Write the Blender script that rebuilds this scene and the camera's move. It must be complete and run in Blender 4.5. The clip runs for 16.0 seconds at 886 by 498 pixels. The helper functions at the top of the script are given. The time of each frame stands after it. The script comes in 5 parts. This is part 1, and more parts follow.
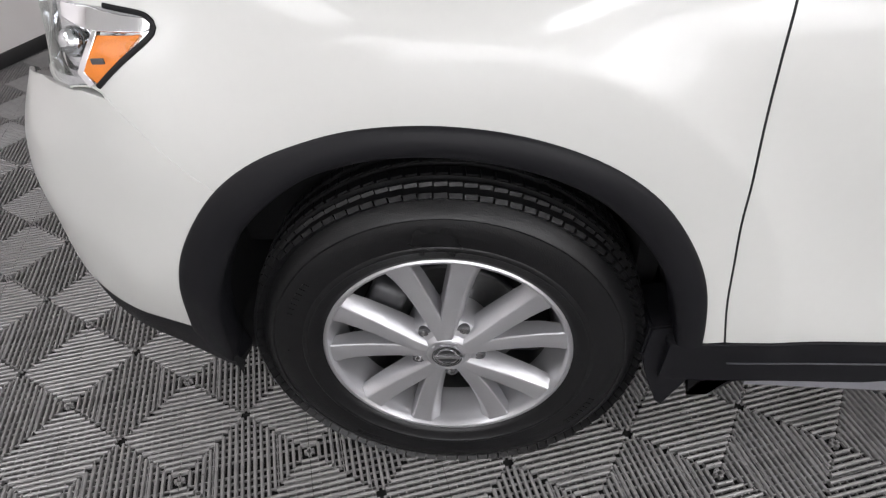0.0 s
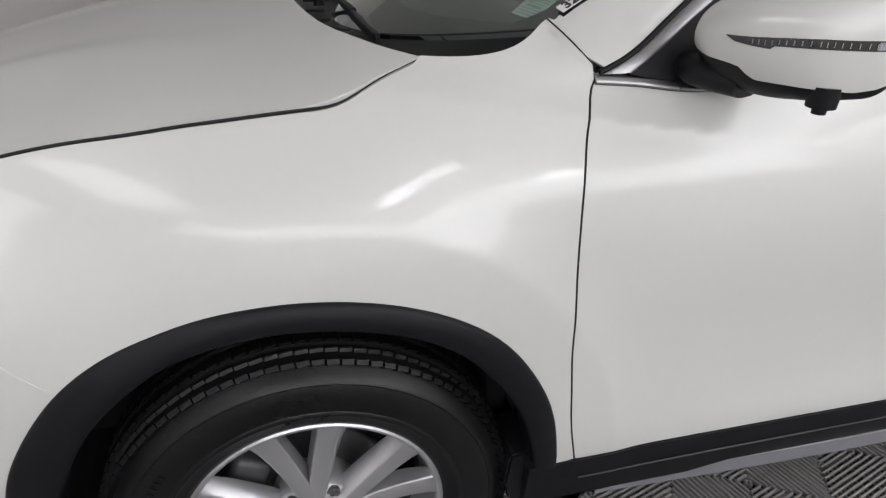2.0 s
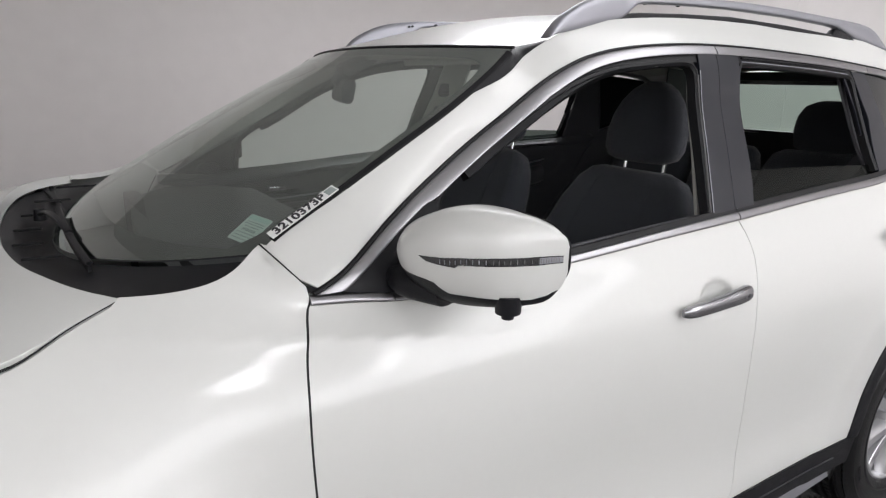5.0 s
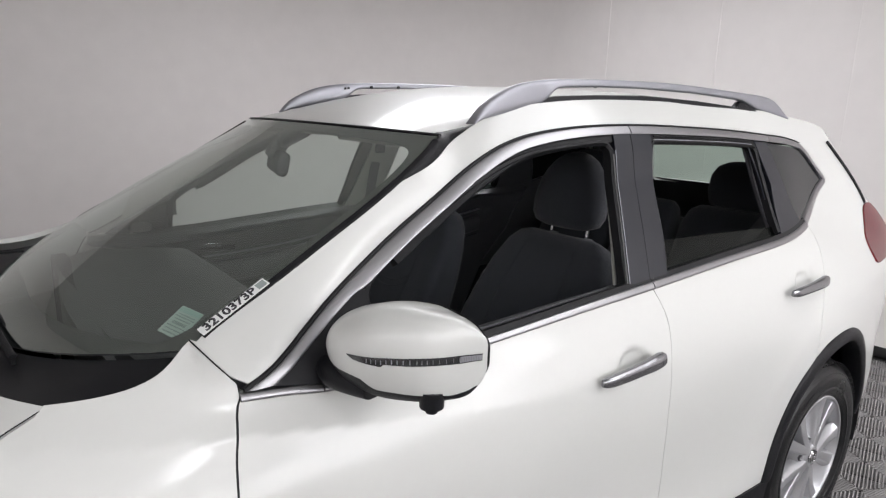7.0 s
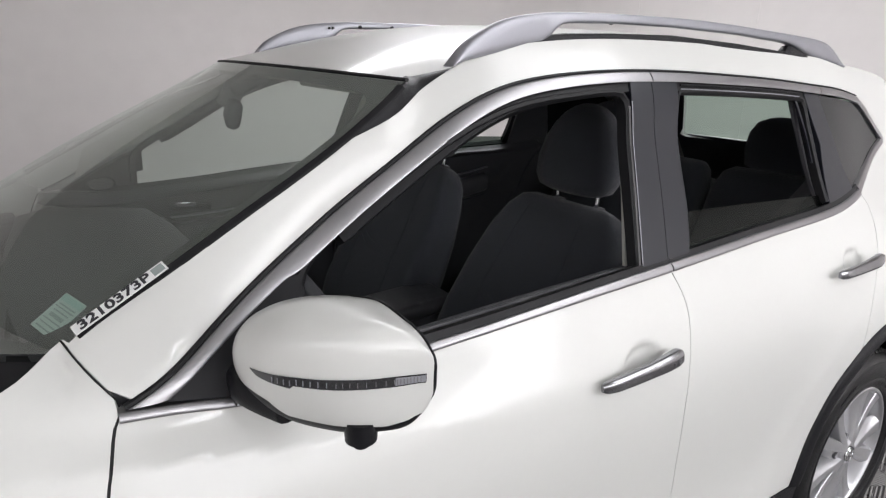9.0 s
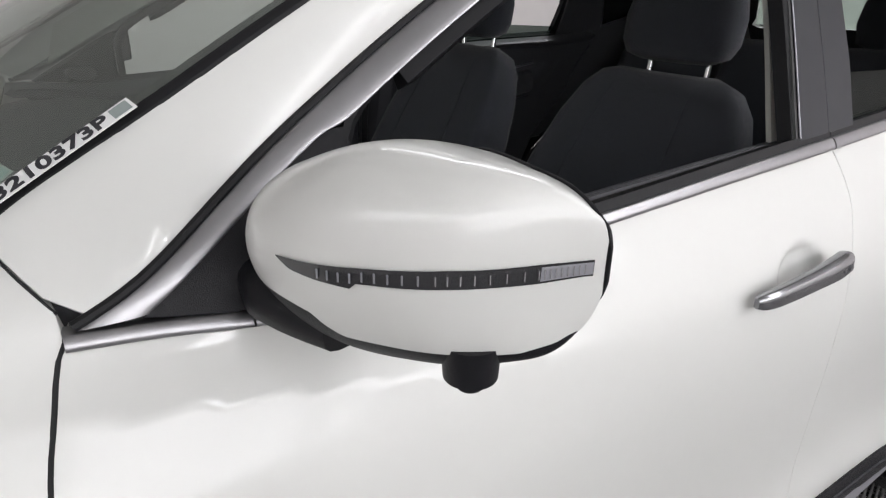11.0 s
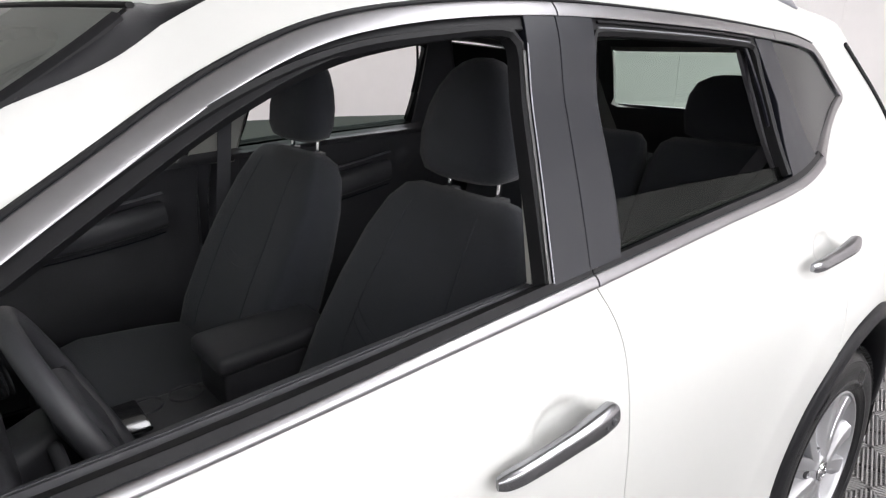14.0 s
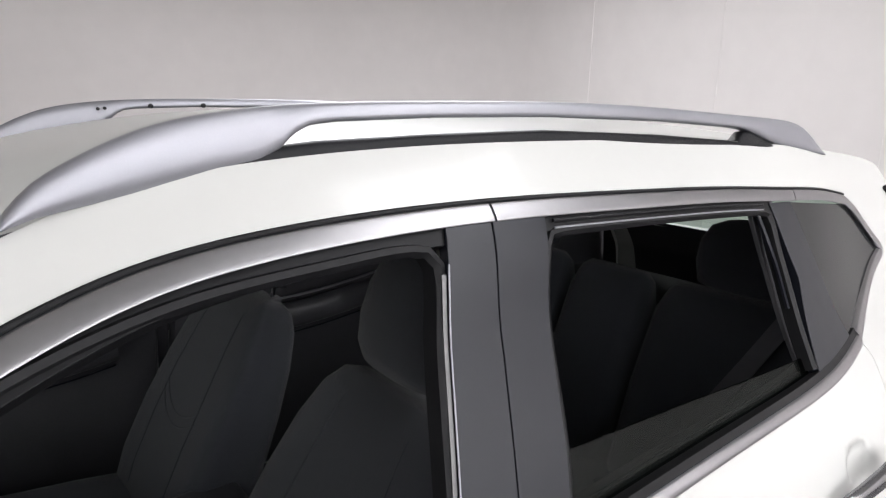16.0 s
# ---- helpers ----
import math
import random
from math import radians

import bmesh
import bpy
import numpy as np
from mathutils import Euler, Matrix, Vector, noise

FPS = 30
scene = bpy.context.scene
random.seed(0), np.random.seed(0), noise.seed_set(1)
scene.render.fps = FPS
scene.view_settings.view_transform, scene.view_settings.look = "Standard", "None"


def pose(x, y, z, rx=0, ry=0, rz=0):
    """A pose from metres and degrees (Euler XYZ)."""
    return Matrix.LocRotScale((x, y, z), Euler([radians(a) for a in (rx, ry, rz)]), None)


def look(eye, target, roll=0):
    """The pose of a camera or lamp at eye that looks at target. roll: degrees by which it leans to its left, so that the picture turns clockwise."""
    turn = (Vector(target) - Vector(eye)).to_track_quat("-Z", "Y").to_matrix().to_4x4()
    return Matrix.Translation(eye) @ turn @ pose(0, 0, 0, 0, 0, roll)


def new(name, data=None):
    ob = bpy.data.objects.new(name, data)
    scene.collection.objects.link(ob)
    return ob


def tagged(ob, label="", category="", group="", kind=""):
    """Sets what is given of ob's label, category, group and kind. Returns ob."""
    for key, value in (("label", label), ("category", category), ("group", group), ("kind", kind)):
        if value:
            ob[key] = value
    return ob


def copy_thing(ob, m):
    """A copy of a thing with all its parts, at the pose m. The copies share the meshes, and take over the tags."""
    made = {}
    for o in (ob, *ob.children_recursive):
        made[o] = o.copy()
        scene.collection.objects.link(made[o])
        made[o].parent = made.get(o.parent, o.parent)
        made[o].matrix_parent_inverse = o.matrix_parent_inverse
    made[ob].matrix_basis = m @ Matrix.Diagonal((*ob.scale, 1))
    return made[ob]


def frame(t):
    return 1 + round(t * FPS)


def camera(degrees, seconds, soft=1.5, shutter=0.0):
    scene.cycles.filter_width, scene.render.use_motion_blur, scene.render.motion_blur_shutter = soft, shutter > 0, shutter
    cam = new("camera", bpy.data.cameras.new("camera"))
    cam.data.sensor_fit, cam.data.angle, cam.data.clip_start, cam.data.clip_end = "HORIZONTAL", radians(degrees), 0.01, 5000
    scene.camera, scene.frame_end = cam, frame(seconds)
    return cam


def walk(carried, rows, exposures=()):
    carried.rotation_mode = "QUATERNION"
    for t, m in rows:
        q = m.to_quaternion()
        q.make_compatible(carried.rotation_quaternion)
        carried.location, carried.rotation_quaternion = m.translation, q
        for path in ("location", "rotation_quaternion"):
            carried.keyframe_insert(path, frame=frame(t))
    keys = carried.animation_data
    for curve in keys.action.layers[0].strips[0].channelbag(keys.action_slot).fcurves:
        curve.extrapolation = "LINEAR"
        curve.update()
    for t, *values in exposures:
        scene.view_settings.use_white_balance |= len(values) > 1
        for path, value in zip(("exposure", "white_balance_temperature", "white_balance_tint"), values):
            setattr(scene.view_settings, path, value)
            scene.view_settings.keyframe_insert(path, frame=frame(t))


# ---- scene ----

# ---- camera ----
cam = camera(69.8, 16.0, soft=1.25)
PATH = [
    (0, (0.081, -1.706, 1.287), (-0.044, -0.170, 0.013), -2.8),
    (0.5, (0.057, -1.711, 1.296), (0.035, -0.149, 0.047), -2.0),
    (1, (0.035, -1.705, 1.312), (0.157, -0.105, 0.119), -0.9),
    (1.5, (0.027, -1.709, 1.341), (0.304, -0.049, 0.260), 0.4),
    (1.8, (0.024, -1.710, 1.352), (0.403, -0.019, 0.353), 0.9),
    (2, (0.020, -1.722, 1.378), (0.468, -0.025, 0.418), 1.4),
    (2.5, (0.083, -1.736, 1.386), (0.615, 0.010, 0.568), 1.7),
    (3, (0.111, -1.734, 1.409), (0.759, 0.015, 0.687), 1.6),
    (3.5, (0.135, -1.730, 1.425), (0.891, 0.005, 0.779), 1.4),
    (4, (0.150, -1.722, 1.445), (1.020, -0.021, 0.851), 1.1),
    (4.5, (0.165, -1.723, 1.465), (1.131, -0.061, 0.912), 0.9),
    (7, (0.181, -1.768, 1.622), (1.369, -0.221, 1.181), 1.6),
    (7.5, (0.207, -1.753, 1.655), (1.429, -0.229, 1.225), 1.7),
    (8, (0.247, -1.734, 1.668), (1.478, -0.221, 1.226), 1.9),
    (8.5, (0.349, -1.705, 1.647), (1.530, -0.166, 1.161), 1.9),
    (9, (0.440, -1.616, 1.601), (1.541, -0.052, 1.017), 2.0),
    (9.5, (0.500, -1.462, 1.543), (1.497, 0.125, 0.846), 0.8),
    (12, (0.530, -1.296, 1.367), (1.640, 0.172, 0.582), 0.8),
    (12.5, (0.548, -1.301, 1.381), (1.728, 0.133, 0.638), 0.7),
    (13, (0.616, -1.313, 1.437), (1.845, 0.110, 0.756), 0.5),
    (13.5, (0.735, -1.332, 1.476), (1.975, 0.107, 0.850), 0.7),
    (14, (0.860, -1.360, 1.518), (2.082, 0.097, 0.898), 0.1),
    (14.5, (0.987, -1.321, 1.572), (2.194, 0.155, 0.969), 0.9),
    (15, (1.095, -1.232, 1.640), (2.294, 0.277, 1.104), 1.3),
    (15.5, (1.147, -1.224, 1.689), (2.324, 0.325, 1.222), 1.3),
    (16, (1.172, -1.244, 1.698), (2.335, 0.324, 1.263), 1.3),
]
walk(cam, [(t, look(eye, target, roll)) for t, eye, target, roll in PATH],
     [(0, 0.02), (0.5, 0.0), (1, -0.12), (1.5, -0.22), (2.0, -0.3), (2.5, -0.08), (3.0, -0.08), (3.5, -0.1), (4.5, -0.14), (7, -0.1), (9, -0.05), (12.5, -0.03), (14.5, 0.42), (15, 0.4), (15.5, 0.12), (16, 0.06)])

# ---- light ----
world = bpy.data.worlds.new("room_air")
world.use_nodes = True
world.node_tree.nodes["Background"].inputs[0].default_value = (0.9, 0.93, 1.0, 1)
world.node_tree.nodes["Background"].inputs[1].default_value = 0.05
scene.world = world
scene.view_settings.exposure = 0.0
LAMP_WATTS = 46.0
CEILING = 3.15


# ---- materials ----
def material(name, colour, rough=0.5, metal=0.0, coat=0.0, grain=0.0, scale=40.0, bump=0.0, bump_scale=200.0, tint=None, sheen=0.0, spec=0.5):
    """A surface with colour variation at two scales and fine relief."""
    m = bpy.data.materials.new(name)
    m.use_nodes = True
    n, l = m.node_tree.nodes, m.node_tree.links
    p = n["Principled BSDF"]
    p.inputs["Base Color"].default_value = (*colour, 1)
    p.inputs["Roughness"].default_value = rough
    p.inputs["Metallic"].default_value = metal
    p.inputs["Specular IOR Level"].default_value = spec
    p.inputs["Coat Weight"].default_value = coat
    p.inputs["Coat Roughness"].default_value = 0.04
    p.inputs["Sheen Weight"].default_value = sheen
    co = n.new("ShaderNodeTexCoord")
    if grain:
        a, b = n.new("ShaderNodeTexNoise"), n.new("ShaderNodeTexNoise")
        a.inputs["Scale"].default_value, b.inputs["Scale"].default_value = scale, scale / 14
        for t in (a, b):
            t.inputs["Detail"].default_value = 5
            l.new(co.outputs["Object"], t.inputs["Vector"])
        add = n.new("ShaderNodeMath")
        add.operation = "ADD"
        l.new(a.outputs[0], add.inputs[0])
        l.new(b.outputs[0], add.inputs[1])
        ramp = n.new("ShaderNodeMapRange")
        ramp.inputs[1].default_value, ramp.inputs[2].default_value = 0.6, 1.4
        ramp.inputs[3].default_value, ramp.inputs[4].default_value = 1 - grain, 1 + grain
        l.new(add.outputs[0], ramp.inputs[0])
        mix = n.new("ShaderNodeVectorMath")
        mix.operation = "SCALE"
        mix.inputs[0].default_value = tint or colour
        l.new(ramp.outputs[0], mix.inputs["Scale"])
        l.new(mix.outputs[0], p.inputs["Base Color"])
        rr = n.new("ShaderNodeMapRange")
        rr.inputs[1].default_value, rr.inputs[2].default_value = 0.3, 0.7
        rr.inputs[3].default_value, rr.inputs[4].default_value = max(0.02, rough - 0.25 * grain), min(1, rough + 0.25 * grain)
        l.new(b.outputs[0], rr.inputs[0])
        l.new(rr.outputs[0], p.inputs["Roughness"])
    if bump:
        t, q = n.new("ShaderNodeTexNoise"), n.new("ShaderNodeBump")
        t.inputs["Scale"].default_value = bump_scale
        t.inputs["Detail"].default_value = 3
        q.inputs["Strength"].default_value, q.inputs["Distance"].default_value = bump, 0.002
        l.new(co.outputs["Object"], t.inputs["Vector"])
        l.new(t.outputs[0], q.inputs["Height"])
        l.new(q.outputs[0], p.inputs["Normal"])
    return m


def glass(name, colour, rough=0.0, gloss=0.16, edge=0.95):
    """Thin tinted pane: part clear, part mirror by Fresnel."""
    m = bpy.data.materials.new(name)
    m.use_nodes = True
    n, l = m.node_tree.nodes, m.node_tree.links
    n.remove(n["Principled BSDF"])
    out = n["Material Output"]
    a, b, mix, f, w, r = (n.new("ShaderNode" + k) for k in ("BsdfTransparent", "BsdfGlossy", "MixShader", "LayerWeight", "Math", "MapRange"))
    a.inputs[0].default_value = (*colour, 1)
    b.inputs[0].default_value = (0.95, 1, 0.97, 1)
    b.inputs[1].default_value = rough
    f.inputs[0].default_value = 0.5
    w.operation, w.inputs[1].default_value = "POWER", 3.2
    r.inputs[3].default_value, r.inputs[4].default_value = gloss, edge
    l.new(f.outputs["Facing"], w.inputs[0])
    l.new(w.outputs[0], r.inputs[0])
    l.new(r.outputs[0], mix.inputs[0])
    l.new(a.outputs[0], mix.inputs[1])
    l.new(b.outputs[0], mix.inputs[2])
    l.new(mix.outputs[0], out.inputs[0])
    return m


def glow(name, colour, strength):
    m = bpy.data.materials.new(name)
    m.use_nodes = True
    p = m.node_tree.nodes["Principled BSDF"]
    p.inputs["Emission Color"].default_value = (*colour, 1)
    p.inputs["Emission Strength"].default_value = strength
    return m


PAINT = material("pearl_white_paint", (0.52, 0.523, 0.503), 0.36, coat=0.55, grain=0.012, scale=900)
PAINT.node_tree.nodes["Principled BSDF"].inputs["Coat IOR"].default_value = 1.5
PAINT.node_tree.nodes["Principled BSDF"].inputs["Coat Roughness"].default_value = 0.09
TRIM = material("satin_grey_trim", (0.31, 0.305, 0.315), 0.36, metal=1.0, grain=0.04, scale=90)
CHROME = material("chrome", (0.80, 0.80, 0.82), 0.05, metal=1.0)
SATIN = material("satin_silver", (0.28, 0.28, 0.305), 0.40, metal=0.6, grain=0.03, scale=500)
ALLOY = material("silver_alloy", (0.46, 0.46, 0.475), 0.36, metal=0.75, coat=0.3, grain=0.04, scale=300)
PLASTIC = material("black_grained_plastic", (0.007, 0.007, 0.0085), 0.45, grain=0.15, scale=120, bump=0.25, bump_scale=900, spec=0.20)
GLOSS = material("gloss_black", (0.02, 0.02, 0.022), 0.16, coat=0.5, grain=0.05)
PILLAR = material("black_pillar_film", (0.008, 0.009, 0.0135), 0.36, grain=0.06, scale=400, spec=0.34)
RUBBER = material("tyre_rubber", (0.006, 0.006, 0.0065), 0.34, spec=0.30, grain=0.3, scale=60, bump=0.3, bump_scale=400)
SEAL = material("rubber_seal", (0.008, 0.008, 0.009), 0.5, grain=0.1, bump=0.1, spec=0.2)
CLOTH = material("charcoal_seat_cloth", (0.030, 0.033, 0.041), 0.9, grain=0.25, scale=260, bump=0.5, bump_scale=1400, sheen=0.18)
VINYL = material("black_soft_vinyl", (0.055, 0.055, 0.061), 0.42, grain=0.12, scale=200, bump=0.3, bump_scale=1000)
CARPET = material("black_carpet", (0.012, 0.012, 0.013), 0.95, grain=0.3, scale=300, bump=0.7, bump_scale=1200)
LINER = material("pale_grey_lining", (0.40, 0.40, 0.37), 0.85, grain=0.06, scale=300, bump=0.2, bump_scale=900)
HANDLE = material("grey_chrome", (0.29, 0.29, 0.305), 0.20, metal=1.0, grain=0.02, scale=30)
REARGLASS = glass("rear_glass", (0.42, 0.52, 0.46), 0.0, 0.05)
QUARTER = material("dark_privacy_glass", (0.012, 0.013, 0.014), 0.12, grain=0.03, spec=0.18)
STEEL = material("brake_steel", (0.14, 0.14, 0.14), 0.35, metal=0.9, grain=0.15, scale=80)
CAST = material("dull_cast_metal", (0.09, 0.09, 0.095), 0.55, metal=0.5, grain=0.2)
AMBER = material("amber_lens", (0.62, 0.17, 0.004), 0.3, coat=0.25, grain=0.15, scale=700, bump=0.4, bump_scale=500)
REDLAMP = material("red_lamp_lens", (0.10, 0.006, 0.010), 0.12, coat=0.3, grain=0.1, scale=300)
BUCKLE = material("red_buckle_button", (0.5, 0.02, 0.03), 0.4)
PAPER = material("white_label_paper", (0.70, 0.71, 0.70), 0.6, grain=0.02)
STICKER = material("pale_sticker_film", (0.46, 0.53, 0.50), 0.6, grain=0.04)
FADED = material("faded_grey_print", (0.24, 0.28, 0.27), 0.7)
INK = material("black_print", (0.02, 0.02, 0.025), 0.6)
TEAL = material("grey_green_print", (0.35, 0.50, 0.46), 0.6)
WEBBING = material("grey_belt_webbing", (0.09, 0.09, 0.10), 0.8, grain=0.1)
DARK = material("dark_liner_and_gap_shade", (0.008, 0.008, 0.009), 0.9, grain=0.2)
WALL = material("warm_white_wall_paint", (0.735, 0.703, 0.69), 0.75, grain=0.035, scale=6, bump=0.12, bump_scale=120)
CEIL = material("white_ceiling_paint", (0.78, 0.78, 0.76), 0.85, grain=0.03, scale=8)
BASE = material("black_rubber_baseboard", (0.02, 0.02, 0.02), 0.5, grain=0.1)
TILE = material("grey_plastic_tile", (0.23, 0.224, 0.222), 0.20, spec=0.8, grain=0.14, scale=30, bump=0.1, bump_scale=500)
UNDER = material("dark_subfloor", (0.008, 0.008, 0.008), 0.85, grain=0.2, scale=10)
GLASS = glass("windscreen_glass", (0.70, 0.79, 0.74), 0.0, 0.20)
TINT = glass("privacy_glass", (0.15, 0.18, 0.165), 0.2, 0.012, 0.15)
SIDEGLASS = glass("side_glass", (0.62, 0.70, 0.66))
CLEAR = glass("clear_lens", (0.92, 0.93, 0.94), 0.0, 0.04)
LED = glow("led_panel_glow", (0.99, 0.98, 1.0), 2.5)


# ---- mesh tools ----
def empty(name, parent=None, at=(0, 0, 0)):
    ob = new(name)
    ob.location = at
    ob.parent = parent
    return ob


def mesh_object(name, verts, faces, mat, parent=None, label="", smooth=True, normals=None):
    me = bpy.data.meshes.new(name)
    me.from_pydata([tuple(map(float, v)) for v in verts], [], [tuple(map(int, f)) for f in faces])
    me.materials.append(mat)
    if smooth:
        me.polygons.foreach_set("use_smooth", [True] * len(me.polygons))
    me.update()
    if normals is not None:
        me.normals_split_custom_set_from_vertices([tuple(map(float, v)) for v in normals])
    ob = new(name, me)
    ob.parent = parent
    if label:
        tagged(ob, label)
    return ob


def part(name, bm, mat, parent=None, label="", angle=35):
    """One bmesh as one object; edges sharper than the angle stay sharp."""
    bmesh.ops.recalc_face_normals(bm, faces=bm.faces)
    for e in bm.edges:
        e.smooth = len(e.link_faces) == 2 and e.calc_face_angle(3.0) < radians(angle)
    for f in bm.faces:
        f.smooth = True
    me = bpy.data.meshes.new(name)
    bm.to_mesh(me)
    bm.free()
    me.materials.append(mat)
    ob = new(name, me)
    ob.parent = parent
    if label:
        tagged(ob, label)
    return ob


def box_bm(size, at=(0, 0, 0), bevel=0.0, seg=2, turn=(0, 0, 0), bm=None):
    bm = bm or bmesh.new()
    made = bmesh.ops.create_cube(bm, size=1, matrix=pose(*at, *turn) @ Matrix.Diagonal((*size, 1)))
    if bevel:
        vs = set(made["verts"])
        bmesh.ops.bevel(bm, geom=[e for e in bm.edges if e.verts[0] in vs and e.verts[1] in vs], offset=bevel, segments=seg, affect="EDGES", profile=0.5)
    return bm


def spline(xs, ys, q):
    """Natural cubic spline through (xs, ys) at q."""
    xs, ys, q = np.asarray(xs, float), np.asarray(ys, float), np.asarray(q, float)
    n, h = len(xs), np.diff(xs)
    a, b = np.eye(n), np.zeros_like(ys)
    for i in range(1, n - 1):
        a[i, i - 1 : i + 2] = h[i - 1], 2 * (h[i - 1] + h[i]), h[i]
        b[i] = 6 * ((ys[i + 1] - ys[i]) / h[i] - (ys[i] - ys[i - 1]) / h[i - 1])
    m, q = np.linalg.solve(a, b), np.clip(q, xs[0], xs[-1])
    k = np.clip(np.searchsorted(xs, q) - 1, 0, n - 2)
    u, v, w = xs[k + 1] - q, q - xs[k], h[k]
    if ys.ndim > 1:
        u, v, w = u[:, None], v[:, None], w[:, None]
    return (m[k] * u**3 + m[k + 1] * v**3) / (6 * w) + (ys[k] / w - m[k] * w / 6) * u + (ys[k + 1] / w - m[k + 1] * w / 6) * v


def curve_through(points, step=0.015, closed=False):
    """Points evenly along a smooth line through the given ones (any dimension)."""
    p = np.asarray(points, float)
    if closed:
        p = np.concatenate([p[-3:], p, p[:3]])
    s = np.r_[0, np.cumsum(np.sqrt(np.linalg.norm(np.diff(p, axis=0), axis=1)))]
    lo, hi = (s[3], s[-3]) if closed else (s[0], s[-1])
    dense = spline(s, p, np.linspace(lo, hi, 40 * len(p)))
    d = np.r_[0, np.cumsum(np.linalg.norm(np.diff(dense, axis=0), axis=1))]
    n = max(2, int(d[-1] / step) + 1)
    q = np.linspace(0, d[-1], n)
    out = np.stack([np.interp(q, d, dense[:, k]) for k in range(p.shape[1])], 1)
    return out[:-1] if closed else out


def straight(points, step=0.015):
    """Points along a broken line."""
    p = np.asarray(points, float)
    out = []
    for a, b in zip(p[:-1], p[1:]):
        n = max(1, int(np.linalg.norm(b - a) / step))
        out += [a + (b - a) * k / n for k in range(n)]
    return np.array(out + [p[-1]])


def inside(poly, q):
    """Which of the points q lie in the polygon."""
    x, y = q[:, 0], q[:, 1]
    hit = np.zeros(len(q), bool)
    for (ax, ay), (bx, by) in zip(poly, np.roll(poly, -1, 0)):
        cross = (ay > y) != (by > y)
        with np.errstate(divide="ignore", invalid="ignore"):
            hit ^= cross & (x < (bx - ax) * (y - ay) / (by - ay) + ax)
    return hit


def tri_fill(outline, holes, step):
    """Flat triangle mesh of an outline with holes: an even grid inside, the outline kept."""
    from mathutils.geometry import delaunay_2d_cdt
    loops = [np.asarray(o, float) for o in (outline, *holes)]
    lo, hi = loops[0].min(0), loops[0].max(0)
    gx, gy = np.meshgrid(np.arange(lo[0], hi[0], step), np.arange(lo[1], hi[1], step * 0.87))
    gx = gx + (np.arange(gx.shape[0]) % 2)[:, None] * step / 2
    g = np.stack([gx.ravel(), gy.ravel()], 1)
    g = g[inside(loops[0], g)]
    for h in loops[1:]:
        g = g[~inside(h, g)]
    edge = np.concatenate(loops)
    keep = np.ones(len(g), bool)
    for k in range(0, len(g), 2000):
        d = np.linalg.norm(g[k : k + 2000, None] - edge[None], axis=2).min(1)
        keep[k : k + 2000] = d > step * 0.5
    g = g[keep]
    verts, edges, n = [Vector(v) for v in (*edge, *g)], [], 0
    for lp in loops:
        edges += [(n + k, n + (k + 1) % len(lp)) for k in range(len(lp))]
        n += len(lp)
    v, _, f, *_ = delaunay_2d_cdt(verts, edges, [], 0, 1e-5)
    v, f = np.array([tuple(q) for q in v]), np.array([tuple(t) for t in f])
    mid = v[f].mean(1)
    ok = inside(loops[0], mid)
    for h in loops[1:]:
        ok &= ~inside(h, mid)
    return v, f[ok]


def sheet(name, outline, mapping, mat, parent, holes=(), step=0.025, flange=0.02, inward=(0, 1, 0), label="", mirror=False, flip=False):
    """A curved panel: a flat outline carried into space by mapping(a, b), with a turned-in edge all round."""
    v, f = tri_fill(outline, holes, step)
    p = mapping(v[:, 0], v[:, 1])
    e = 1e-3
    nrm = np.cross(mapping(v[:, 0] + e, v[:, 1]) - mapping(v[:, 0] - e, v[:, 1]), mapping(v[:, 0], v[:, 1] + e) - mapping(v[:, 0], v[:, 1] - e))
    nrm /= np.linalg.norm(nrm, axis=1)[:, None] + 1e-12
    inward = np.asarray(inward, float)
    if (nrm @ inward).mean() > 0:
        nrm = -nrm
    fn = np.cross(p[f[:, 1]] - p[f[:, 0]], p[f[:, 2]] - p[f[:, 0]])
    wrong = (fn * nrm[f[:, 0]]).sum(1) < 0
    f[wrong] = f[wrong][:, ::-1]
    faces, verts, normals = [tuple(t) for t in f], list(p), list(nrm)
    if flange:
        count = {}
        for t in f:
            for a, b in ((t[0], t[1]), (t[1], t[2]), (t[2], t[0])):
                count[(a, b)] = 1
        rim = [(a, b) for a, b in count if (b, a) not in count]
        at = {}
        for a, b in rim:
            side = np.cross(p[b] - p[a], nrm[a])
            side = side / (np.linalg.norm(side) + 1e-9)
            for k in (a, b):
                at.setdefault(k, []).append(side)
        ids = {}
        for k, s in at.items():
            s = np.mean(s, 0)
            s = s / (np.linalg.norm(s) + 1e-9)
            back = inward - s * (inward @ s)
            back = back / (np.linalg.norm(back) + 1e-9)
            ids[k] = len(verts)
            r = 0.002
            verts += [p[k], p[k] + s * r * 0.7 + back * r, p[k] + s * r * 0.7 + back * flange]
            normals += [nrm[k], s, s]
        for a, b in rim:
            i, j = ids[a], ids[b]
            faces += [(j, i, i + 1, j + 1), (j + 1, i + 1, i + 2, j + 2)]
    verts, normals = np.array(verts), np.array(normals)
    if mirror:
        verts, normals = verts * (1, -1, 1), normals * (1, -1, 1)
        faces = [t[::-1] for t in faces]
    return mesh_object(name, verts, faces, mat, parent, label, True, normals)


